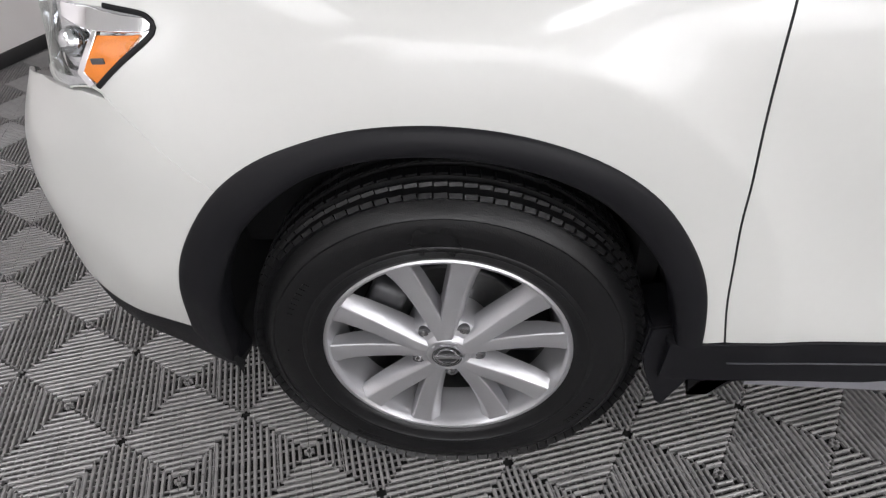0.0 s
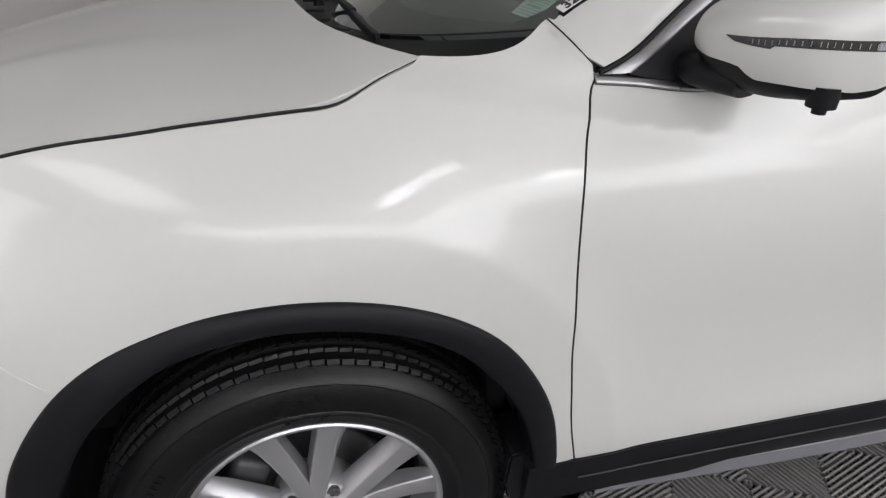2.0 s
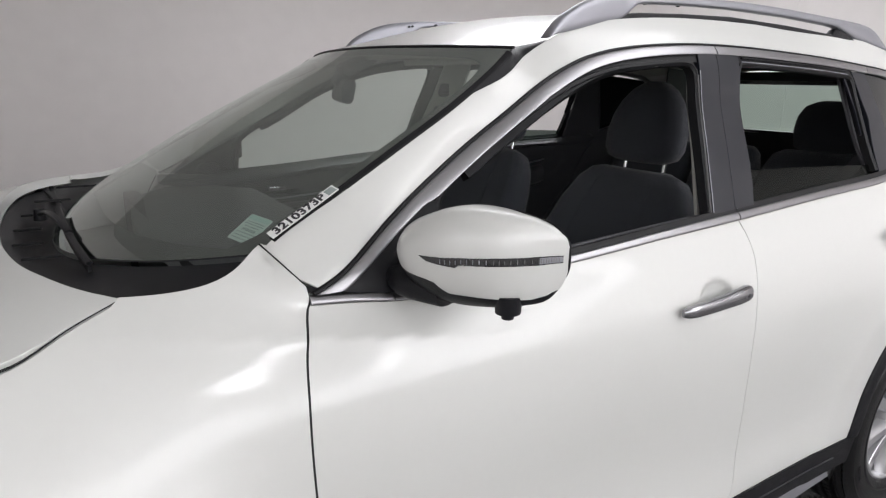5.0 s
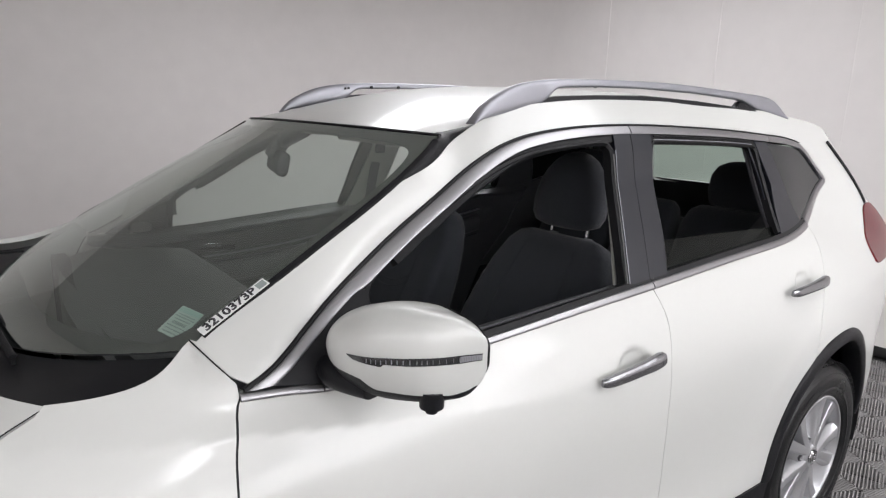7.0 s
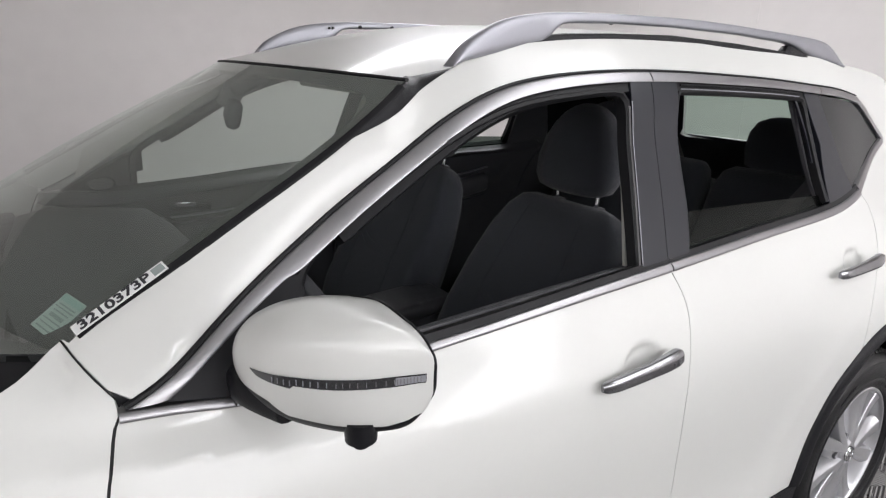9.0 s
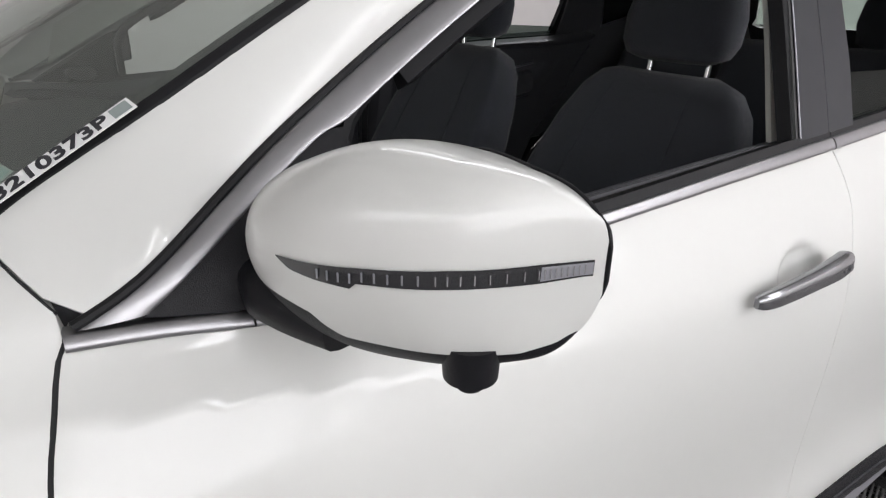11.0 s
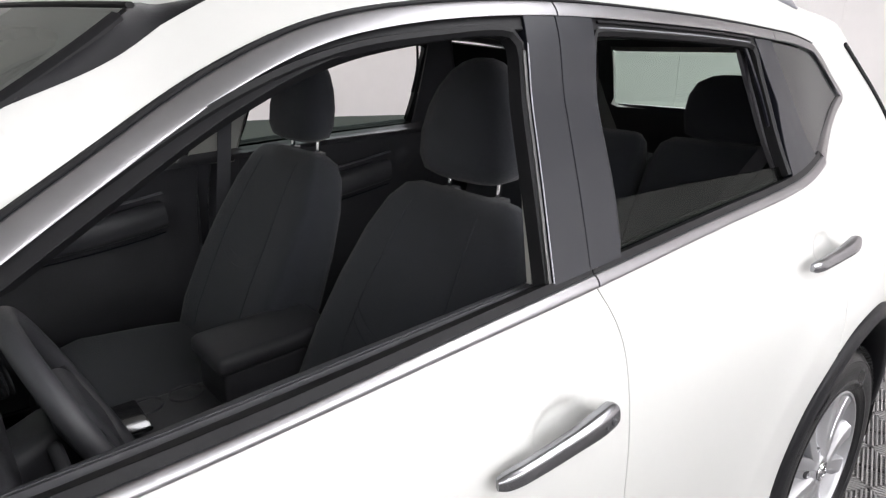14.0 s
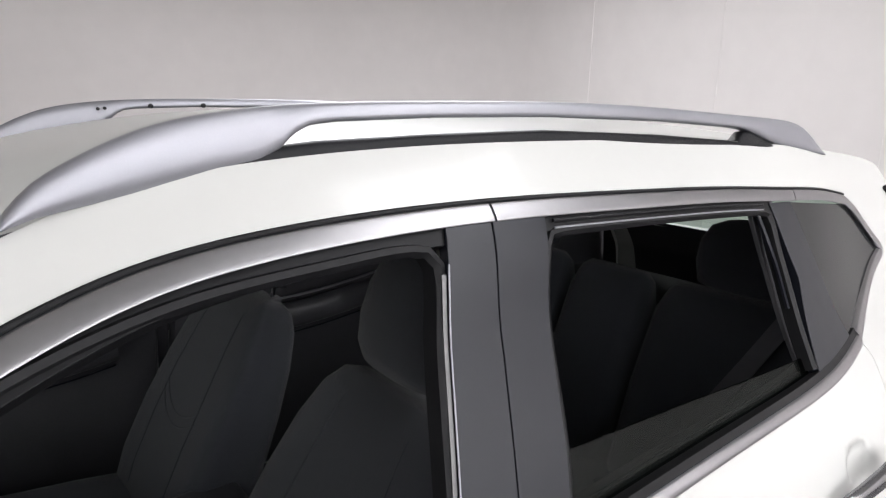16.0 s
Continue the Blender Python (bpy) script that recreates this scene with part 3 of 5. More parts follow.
sheet("hood", hood_edge, lambda x, y: np.stack([x, y, zhood(x, y)], 1), PAINT, car, (), 0.03, 0.025, (0, 0, -1), "pearl white bonnet with soft crease")

# dark tube along the bonnet seam, standing in for the shade in the gap
for m in (False, True):
    sweep("hood_gap", HOOD_EDGE + (0, -.0026, -.0012), ring(.0034, .0028, 8), (0, 0, 1), DARK, car, mirror=m, scale=np.interp(HOOD_EDGE[:, 0], [.05, .14, .245], [1, .45, .3]))

# front bumper
bumper_edge = np.concatenate([BUMP[5:], AF[: k + 1][::-1], curve_through([(-.500, .374), (-.551, .375), (-.618, .374), (-.68, .385), (-.75, .41), (-.88, .42)])[1:], straight([(-.88, .42), (-.88, .76), (-.80, .80), (-.70, .835), (-.60, .866), (-.53, .876)])[1:]])
both("front_bumper", bumper_edge, PAINT, "pearl white front bumper corner")
for m in (False, True):
    sweep("bumper_gap", on_side(BUMP, .0006), ring(.0016, .0014, 6), (0, -1, 0), PAINT, car, mirror=m)
bumper_low = np.concatenate([curve_through([(-.500, .371), (-.551, .372), (-.618, .371), (-.68, .382), (-.75, .407), (-.88, .417)]), straight([(-.88, .417), (-.88, .25), (-.70, .26), (-.57, .255), (-.44, .235), (-.455, .29), (-.500, .371)])[1:-1]])
both("bumper_skirt", bumper_low, PLASTIC, "black plastic lower bumper skirt", -0.004, (), 0.025, 0.06)

# sills
sill_edge = np.concatenate([straight([(.43, .383), (.53, .385), (1.0, .383), (1.64, .380), (2.0, .380), (2.31, .381)]), straight([(2.31, .381), (2.31, .28), (1.2, .265), (.52, .268), (.43, .27), (.43, .383)])[1:-1]])
both("sill", sill_edge, PLASTIC, "black plastic sill cladding", 0.004, (), 0.02, 0.06)
for m in (False, True):
    pth = on_side(straight([(.545, .327), (.9, .328), (1.3, .327), (2.2, .33)], 0.05), 0.005)
    sweep("sill_line", pth, [(-.0022, 0), (0, .003), (.0022, 0), (0, -.002)], (0, -1, 0), PILLAR, car, mirror=m)
    low = np.array([(x, -.862 - .012 * math.sin((x - .60) / 1.65 * math.pi), .268 - .012 * math.sin((x - .60) / 1.65 * math.pi)) for x in np.arange(.60, 2.26, .05)])
    sweep("sill_blade", low, [(-.03, -.02), (-.02, .012), (.016, .014), (.022, -.008)], (0, -1, 0), SATIN, car, "satin grey lower sill blade", mirror=m)

# windscreen
def screen(u, v):
    """u across (-1 to 1), v from the bottom edge to the top."""
    u, v = np.asarray(u, float).ravel(), np.asarray(v, float).ravel()
    n = len(WS_EDGE)
    s = v * np.interp(1.066, WS_EDGE[:, 0], np.arange(n))
    e = np.stack([np.interp(s, np.arange(n), WS_EDGE[:, c]) for c in range(3)], 1)
    bx = (1 - u**2) * (0.30 * (1 - v) + 0.097 * v)
    bz = (1 - u**2) * (-0.085 * (1 - v) + 0.011 * v) + 0.03 * np.sin(v * math.pi) * (1 - u**2)
    return np.stack([e[:, 0] - bx, e[:, 1] * -u, e[:, 2] + bz], 1)


nu, nv = 41, 31
uu, vv = np.meshgrid(np.linspace(-1, 1, nu), np.linspace(0, 1, nv))
sv = screen(uu, vv)
sf = [(j * nu + i, (j + 1) * nu + i, (j + 1) * nu + i + 1, j * nu + i + 1) for j in range(nv - 1) for i in range(nu - 1)]
windscreen = mesh_object("windshield", sv, sf, GLASS, car, "clear green-tinted windshield glass")
windscreen.visible_shadow = False

# underbody and inner shell
part("underbody", box_bm((3.9, 1.5, 0.10), (1.35, 0, 0.24), 0.02), DARK, car)
part("cabin_floor", box_bm((2.6, 1.46, 0.06), (1.75, 0, 0.40), 0.02), CARPET, car, "black carpeted cabin floor")
part("firewall", box_bm((0.05, 1.40, 0.75), (0.42, 0, 0.72), 0.01), DARK, car)

# ---- car: windows, trims, pillars ----
def even(c, n):
    """n points evenly along a line."""
    c = np.asarray(c, float)
    d = np.r_[0, np.cumsum(np.linalg.norm(np.diff(c, axis=0), axis=1))]
    q = np.linspace(0, d[-1], n)
    return np.stack([np.interp(q, d, c[:, k]) for k in range(c.shape[1])], 1)


def bead(name, a, b, off, bulge, mat, label, mirrored, inner=-.012):
    """A bright strip between two lines on the body side, softly domed across, with turned-in edges."""
    n = max(8, int(np.linalg.norm(np.diff(a, axis=0), axis=1).sum() / .015))
    a, b = even(a, n), even(b, n)
    bm = bmesh.new()
    rows = []
    for t, o in ((0, -.012), (0, off), (.04, off + bulge * .35), (.15, off + bulge * .62), (.35, off + bulge * .92), (.55, off + bulge), (.75, off + bulge * .9), (.9, off + bulge * .6), (.97, off + bulge * .3), (1, off), (1, inner)):
        p = a + (b - a) * t
        rows.append([bm.verts.new(v) for v in side(o)(p[:, 0], p[:, 1]) * ((1, -1, 1) if mirrored else (1, 1, 1))])
    for r0, r1 in zip(rows[:-1], rows[1:]):
        for i in range(n - 1):
            bm.faces.new((r0[i], r0[i + 1], r1[i + 1], r1[i]))
    for i in (0, n - 1):
        bm.faces.new([r[i] for r in rows])
    return part(name, bm, mat, car, label, 55)


# wheel arch trims
for arc, inner in ((AF, [(-.440, .27), (-.425, .36), (-.405, .47), (-.37, .56), (-.315, .655), (-.25, .72), (-.19, .762), (-.12, .789), (-.048, .803), (.036, .803), (.119, .788), (.204, .756), (.278, .705), (.332, .645), (.382, .57), (.418, .477), (.439, .386)]),
                   (AR, [(2.315, .385), (2.33, .44), (2.375, .58), (2.43, .67), (2.51, .74), (2.60, .783), (2.72, .800), (2.83, .788), (2.92, .742), (3.0, .67), (3.07, .57), (3.10, .47), (3.11, .38)])):
    for m in (False, True):
        bead("arch_trim", arc, curve_through(inner), 0.003, 0.011, PLASTIC, "black grained plastic wheel arch trim", m, -.065)



for m in (False, True):
    # bright line round the side windows: over the top, down the rear, back along the belt
    def inset(c, d):
        c = np.asarray(c, float)
        t = np.gradient(c, axis=0)
        t /= np.linalg.norm(t, axis=1)[:, None]
        return c + np.stack([t[:, 1], -t[:, 0]], 1) * d

    def stretch(c, lo, hi):
        """The piece of a line between two places along the car, cut clean at both."""
        at = lambda x: [(x, float(np.interp(x, c[:, 0], c[:, 1])))]
        lo, hi = max(lo, c[0, 0]), min(hi, c[-1, 0])
        return np.concatenate([at(lo), c[(c[:, 0] > lo + .004) & (c[:, 0] < hi - .004)], at(hi)])

    for c in (stretch(TT, 0, 1.6955), stretch(TT, 1.6995, 2.545), np.concatenate([stretch(TT, 2.548, 9), TR[1:]])):
        front = c[0][0] < 1
        wide = np.full(len(c), 0.0215)
        if front:
            wide = np.interp(c[:, 0], [.53, .60, .8, 1.1, 1.6], [.026, .026, .026, .024, .0215])
        a, b = inset(c, 0.003), inset(c, 0.003) + (inset(c, 1.0) - c) * wide[:, None]
        if front:
            b = np.concatenate([curve_through([(.582, 1.139), (.621, 1.164), (.659, 1.188), (.729, 1.232), (.790, 1.267)])[:-1], b[b[:, 0] > .80]])
        bead("window_trim", a, b, 0.003, 0.0022, TRIM, "satin grey window trim", m)
    belt = BB[::-1]
    for lo, hi in ((.518, .664), (.666, 1.6345), (1.6385, 2.68)):
        c = stretch(belt, lo, hi)
        tall = np.interp(c[:, 0], [.53, .70, 1.12, 1.6], [.0115, .011, .0125, .0165])
        bead("belt_trim", c + np.stack([np.zeros(len(c)), tall], 1), c - (0, .002), 0.003, 0.0045, TRIM, "satin metal belt line trim", m)
        # rubber wiper strip above it
        if hi < 1:
            continue
        sheet("belt_seal", np.concatenate([c + np.stack([np.zeros(len(c)), tall + .001], 1), (c + np.stack([np.zeros(len(c)), tall + .013], 1))[::-1]]), side(0.001), SEAL, car, (), 0.02, 0.03, (0, 1, 0), "", m)
    # black gap line between body and trim
    sweep("drip_seal", on_side(inset(TT, 0.0005), 0.0), ring(.0032, .004, 8), (0, -1, 0), SEAL, car, mirror=m, scale=np.interp(TT[:, 0], [.6, 1.1, 1.6], [1.55, 1.5, 1.0]))

    # dark rubber header under the bright strip
    head = TT[(TT[:, 0] > .86) & (TT[:, 0] < 2.45)]
    sheet("header_seal", np.concatenate([inset(head, .020), inset(head, .044)[::-1]]), side(-.004), SEAL, car, (), .03, .02, (0, 1, 0), "black rubber window header", m)
    rear_head = stretch(head, 1.80, 2.40)
    sweep("header_ridge", on_side(inset(rear_head, .031), .0), ring(.0026, .0022, 8), (0, -1, 0), PLASTIC, car, "raised rubber lip of the window header", mirror=m)
    sweep("header_ridge", on_side(inset(rear_head, .0405), -.001), ring(.0016, .0014, 8), (0, -1, 0), SATIN, car, "bright lip of the window header", mirror=m)
    sweep("plate_edge", on_side(straight([(1.5445, 1.181), (1.612, 1.517)], .03), .0025), ring(.0013, .0012, 8), (0, -1, 0), SATIN, car, "bright edge of the pillar plate", mirror=m)

    # pillar cover plates
    def band(name, pts, mat, off, label="", fl=0.02):
        return sheet(name, straight(np.array(pts + pts[:1]))[:-1], side(off), mat, car, (), 0.03, fl, (0, 1, 0), label, m)

    band("pillar_cover", [(1.6292, 1.182), (1.545, 1.178), (1.614, 1.520), (1.622, 1.562), (1.6908, 1.566), (1.6698, 1.40)], PILLAR, 0.002, "black filmed middle pillar plate")
    band("pillar_cover", [(1.6330, 1.182), (1.712, 1.186), (1.735, 1.28), (1.785, 1.562), (1.6950, 1.566), (1.6740, 1.40)], PILLAR, 0.002, "black filmed middle pillar plate")
    band("pillar_cover", [(2.435, 1.217), (2.585, 1.228), (2.475, 1.515), (2.545, 1.520), (2.66, 1.245), (2.60, 1.230), (2.50, 1.216)][:2] + [(2.64, 1.240), (2.525, 1.523), (2.43, 1.527), (2.475, 1.38)], PILLAR, 0.000, "black rear pillar plate")
    # fixed quarter light
    band("quarter_window", [(2.648, 1.243), (2.84, 1.300), (3.03, 1.362), (2.965, 1.418), (2.84, 1.492), (2.535, 1.521)], QUARTER, -0.004, "dark tinted fixed quarter window")
    # front window: frame of black rubber channel round the opening
    f_open = [(.802, 1.145), (.798, 1.20), (.805, 1.255), (.95, 1.352), (1.08, 1.425), (1.20, 1.476), (1.33, 1.510), (1.47, 1.526), (1.585, 1.530), (1.600, 1.515), (1.585, 1.43), (1.56, 1.30), (1.538, 1.178)]
    pf = on_side(curve_through(f_open, 0.02), -0.010)
    sweep("window_channel", pf, [(-.010, -.018), (-.010, .006), (-.003, .009), (.005, .004), (.008, -.018)], (0, -1, 0), SEAL, car, "black rubber window channel", mirror=m)
    pf2 = on_side(curve_through([(1.5385, 1.178), (1.552, 1.245), (1.567, 1.318), (1.596, 1.462), (1.604, 1.505)], 0.02), -0.003)
    sweep("channel_strip", pf2, [(-.0035, -.002), (-.0035, .003), (.0035, .003), (.0035, -.002)], (0, -1, 0), STEEL, car, "bright metal window guide", mirror=m)
    r_open = [(1.722, 1.195), (1.745, 1.29), (1.790, 1.523), (1.81, 1.533), (2.05, 1.528), (2.38, 1.513), (2.425, 1.502), (2.428, 1.47), (2.43, 1.36), (2.428, 1.222)]
    pr = on_side(curve_through(r_open, 0.02), -0.010)
    sweep("window_channel", pr, [(-.009, -.018), (-.009, .006), (-.003, .008), (.005, .004), (.008, -.018)], (0, -1, 0), SEAL, car, "black rubber window channel", mirror=m)
    pr2 = on_side(curve_through([(2.395, 1.505), (2.418, 1.42), (2.42, 1.33)], 0.02), -0.016)
    sweep("channel_strip", pr2, [(-.004, -.002), (-.004, .003), (.004, .003), (.004, -.002)], (0, -1, 0), PILLAR, car, mirror=m)
    # lowered rear door glass
    band("rear_window", [(1.72, 1.165), (1.742, 1.263), (2.0, 1.257), (2.43, 1.238), (2.43, 1.20)], TINT, -0.022, "half-lowered dark tinted rear door glass", 0.004)
    # mirror sail
    band("mirror_sail", [(.579, 1.136), (.655, 1.124), (.80, 1.128), (.80, 1.262), (.777, 1.260), (.729, 1.231), (.659, 1.187), (.621, 1.163)], PLASTIC, 0.001, "black plastic mirror mounting triangle")

    # roof rail
    top = [(1.178, 1.583), (1.205, 1.616), (1.24, 1.640), (1.30, 1.668), (1.37, 1.686), (1.46, 1.697), (1.56, 1.703), (1.80, 1.709), (2.05, 1.709), (2.30, 1.701), (2.50, 1.693), (2.65, 1.684), (2.72, 1.668), (2.78, 1.640), (2.83, 1.612)]
    under = [(1.178, 1.580), (1.212, 1.591), (1.259, 1.600), (1.31, 1.610), (1.367, 1.622), (1.425, 1.631), (1.455, 1.648), (1.471, 1.664), (1.490, 1.674), (1.52, 1.678), (1.664, 1.684), (1.877, 1.687), (2.168, 1.682), (2.40, 1.671), (2.446, 1.667), (2.521, 1.648), (2.60, 1.633), (2.70, 1.620), (2.80, 1.609), (2.83, 1.606)]
    rail = empty("roof_rail", car)
    tagged(rail, "satin silver roof rail with raised bar")

    def rail_piece(name, xs, tops_, lows_, mat):
        secs = []
        for x, zt, zb in zip(xs, tops_, lows_):
            yc = -(0.54 + 0.024 * np.clip((1.45 - x) / 0.27, 0, 1) - 0.010 * np.clip((x - 2.5) / 0.3, 0, 1))
            h = max((zt - zb) / 2, .002)
            secs.append([(x, (yc + c0 * (.019 - .005 * (c1 + 1) / 2)) * (-1 if m else 1), (zt + zb) / 2 + c1 * h) for c0, c1 in ring(1, 1, 28, 3.2)])
        loft(name, secs, mat, rail, "", True, 70)

    tc = curve_through(top, .01)
    rxs = np.r_[1.178, 1.182, 1.19, np.arange(1.20, 1.44, .012), np.arange(1.44, 1.58, .007), np.arange(1.60, 2.49, .03), np.arange(2.50, 2.58, .006), np.arange(2.58, 2.82, .012), 2.83]
    rxs = np.unique(np.round(rxs, 3))
    rail_piece("rail_bar", rxs, np.interp(rxs, tc[:, 0], tc[:, 1]), np.interp(rxs, [u_[0] for u_ in under], [u_[1] for u_ in under]), SATIN)
    bxs = np.arange(1.40, 2.56, .02)
    rail_piece("rail_base", bxs, np.interp(bxs, [1.40, 1.444, 1.50, 1.664, 1.88, 2.17, 2.42, 2.445, 2.50, 2.56], [1.640, 1.650, 1.656, 1.663, 1.668, 1.659, 1.645, 1.668, 1.655, 1.638]), np.interp(bxs, [1.40, 1.50, 1.66, 1.88, 2.17, 2.43, 2.56], [1.612, 1.628, 1.638, 1.643, 1.638, 1.630, 1.622]), PLASTIC)
    for hx in (1.43, 1.445, 1.55, 1.68):
        rr = 0.006 if hx > 1.5 else 0.004
        b = bmesh.new()
        bmesh.ops.create_cone(b, cap_ends=True, segments=14, radius1=rr, radius2=rr, depth=0.006, matrix=pose(hx, (-.519 if not m else .519), float(np.interp(hx, [p[0] for p in top], [p[1] for p in top])) - 0.017, 90))
        part("screw_hole", b, SEAL, rail)
    # black moulding between windshield, pillar and roof, running out under the rail
    edge_line = np.concatenate([pillar_edge[pillar_edge[:, 0] < 1.09], curve_through(roof_side, .02)])
    xs_ = np.linspace(.80, 1.42, 60)
    zl_ = np.interp(xs_, edge_line[:, 0], edge_line[:, 1])
    low_ = frame_map(xs_, zl_ - .004) + (0, .004, -.003)
    wy, wz = np.interp(xs_, WS_EDGE[:, 0], WS_EDGE[:, 1]), np.interp(xs_, WS_EDGE[:, 0], WS_EDGE[:, 2])
    ry_ = -np.interp(xs_, rx, ROOF_Y)
    k_ = np.clip((xs_ - 1.05) / .06, 0, 1)
    up_ = np.stack([xs_, wy + (ry_ - wy) * k_, wz + (zroof(xs_, ry_) + .001 - wz) * k_], 1)
    bm = bmesh.new()
    rows = [[bm.verts.new(p) for p in (low_ + (up_ - low_) * t + (0, -.004 * math.sin(math.pi * t), .004 * math.sin(math.pi * t))) * ((1, -1, 1) if m else (1, 1, 1))] for t in (0, .25, .5, .75, 1)]
    for r0, r1 in zip(rows[:-1], rows[1:]):
        for i in range(len(xs_) - 1):
            bm.faces.new((r0[i], r0[i + 1], r1[i + 1], r1[i]))
    part("roof_ditch", bm, PLASTIC, car, "black roof ditch moulding")
    tail = curve_through([(1.40, -.545, 1.617), (1.6, -.540, 1.632), (2.0, -.536, 1.636), (2.4, -.533, 1.629), (2.8, -.519, 1.604), (3.1, -.497, 1.572)], 0.03)
    sweep("roof_ditch", tail, [(-.010, -.010), (-.008, .000), (.008, .000), (.010, -.010)], (0, -.45, .85), PLASTIC, car, "black roof ditch moulding", mirror=m)

    # door handle
    for hx, hz in HANDLES:
        dx = hx - 1.462
        lift = hz - .984
        hp = curve_through([(1.342 + dx, -.893, .987 + lift), (1.36 + dx, -.899, .9875 + lift), (1.42 + dx, -.903, .990 + lift), (1.50 + dx, -.905, .995 + lift), (1.55 + dx, -.904, .999 + lift), (1.578 + dx, -.900, 1.001 + lift)], 0.005)
        if dx > 0:
            hp[:, 1] += 0.012
        n = len(hp)
        sc = np.interp(np.linspace(0, 1, n), [0, .05, .15, .35, .6, .8, .93, .98, 1], [.50, .74, .86, .93, 1.00, 1.14, 1.16, 1.08, .8])
        face = curve_through([(-.0150, -.012), (-.0172, -.004), (-.0164, .003), (-.0115, .0075), (.002, .0095), (.0100, .0085), (.0150, .004), (.0166, -.003), (.0150, -.012)], .003)
        h = sweep("door_handle", hp, [tuple(q) for q in face], (0, -1, 0), HANDLE, car, "polished chrome door handle", mirror=m, scale=sc, angle=60)
        if dx == 0:
            for q, rr, nm in ((1.556, .0065, "key_cylinder"), (1.538, .0035, "lock_button")):
                b = bmesh.new()
                bmesh.ops.create_cone(b, cap_ends=True, segments=18, radius1=rr, radius2=rr * .7, depth=0.004, matrix=pose(q, -.9150 * (1 if not m else -1), .999 + (q - 1.55) * .08, 90))
                part(nm, b, CAST, h)
    # dark strips behind the panel gaps stand in for the shut lines' shadow
    for c, o in ((DF, .0035), (DR, .010), (RS, .010)):
        sweep("gap_shade", on_side(c, -o), ring(.0036 if o < .005 else .008, .003, 8), (0, -1, 0), DARK, car, mirror=m)

    sweep("pillar_gap", frame_map(*(straight([(.471, 1.2085), (.519, 1.1505)], .01) - (.001, .001)).T) + (0, -.0012, .0006), ring(.0013, .0011, 6), (0, -1, 0), SEAL, car, mirror=m)
    # door mirror
    mirror = empty("side_mirror", car)
    tagged(mirror, "white door mirror with slim turn signal strip")
    my = [.8093, .8230, .8457, .8776, .9185, .9594, .9913, 1.0140, 1.0277, 1.0350, 1.0390, 1.0408]
    mtop = [1.2800, 1.2860, 1.2968, 1.3095, 1.3145, 1.3125, 1.3078, 1.2975, 1.2843, 1.2725, 1.2600, 1.2470]
    mbot = [1.1339, 1.1268, 1.1152, 1.1040, 1.1010, 1.1070, 1.1146, 1.1245, 1.1390, 1.1600, 1.1790, 1.1950]
    mfront = [.6631, .6577, .6536, .6573, .6703, .6960, .7260, .7640, .7990, .8200, .8320, .8375]
    xr = 0.839

    def shell(y, a, off=0.0):
        """A place on the mirror's shell: a from 0 (top rear edge) to 1 (bottom rear edge)."""
        y = np.asarray(y, float).ravel()
        a = np.asarray(a, float).ravel()
        zt, zb, xf = spline(my, mtop, y), spline(my, mbot, y), spline(my, mfront, y)
        th = a * math.pi
        zc, hz = (zt + zb) / 2, (zt - zb) / 2 + off
        cz, sx = np.cos(th), np.sin(th)
        px = np.where(cz > 0, np.abs(sx) ** 0.74, np.abs(sx) ** 0.65)
        x = xr - (xr - xf + off) * px
        tuck = np.clip((zt - zb) / .205, 0, 1)
        return np.stack([x, -y * (1 + off * 0.3), zc + hz * cz - tuck * np.where(cz > 0, 0.041, -0.064) * (1 - px) ** 1.5], 1)

    def split_z(y):
        return np.interp(y, [.809, .859, .896, .9135, .922, .9326, .965, 1.0025, 1.0185, 1.0284, 1.037, 1.0405], [1.188, 1.180, 1.1785, 1.176, 1.167, 1.160, 1.160, 1.159, 1.159, 1.165, 1.178, 1.190])

    ny = 80
    ys = np.r_[np.linspace(my[0], .99, 50), np.linspace(.99, my[-1], 31)[1:]]
    fine = np.linspace(0.12, 0.90, 300)
    cut = np.array([np.interp(-split_z(q), -shell(np.full(300, q), fine)[:, 2], fine) for q in ys])
    flip = np.array((1, -1, 1)) if m else np.ones(3)
    for nm, lo_, hi_, off_, cnt, mt in (("mirror_cap", np.zeros(ny), cut, 0.0, 56, PAINT), ("mirror_base", cut - .012, np.ones(ny), -0.0008, 30, PLASTIC)):
        bm = bmesh.new()
        rows = [[bm.verts.new(p * flip) for p in shell(ys, lo_ + (hi_ - lo_) * t, off_)] for t in np.linspace(0, 1, cnt)]
        if mt is PAINT:
            rows.append([bm.verts.new(p * flip) for p in shell(ys, cut, -0.003)])
        for r0, r1 in zip(rows[:-1], rows[1:]):
            for i in range(ny - 1):
                bm.faces.new((r0[i], r0[i + 1], r1[i + 1], r1[i]))
        part(nm, bm, mt, mirror, "pearl white mirror cap" if mt is PAINT else "black plastic mirror underside", 50)
    # inner end cap, rim and glass
    for nm, yy, mt in (("mirror_inner", my[0], PLASTIC), ("mirror_outer", my[-1], PLASTIC)):
        e = shell(np.full(25, yy), np.linspace(0, 1, 25))
        bm = bmesh.new()
        bm.faces.new([bm.verts.new(p * flip) for p in e])
        part(nm, bm, mt, mirror)
    w12 = np.linspace(0, 1, 12)[1:-1]
    ends = [shell([q, q], [0, 1]) for q in (my[-1], my[0])]
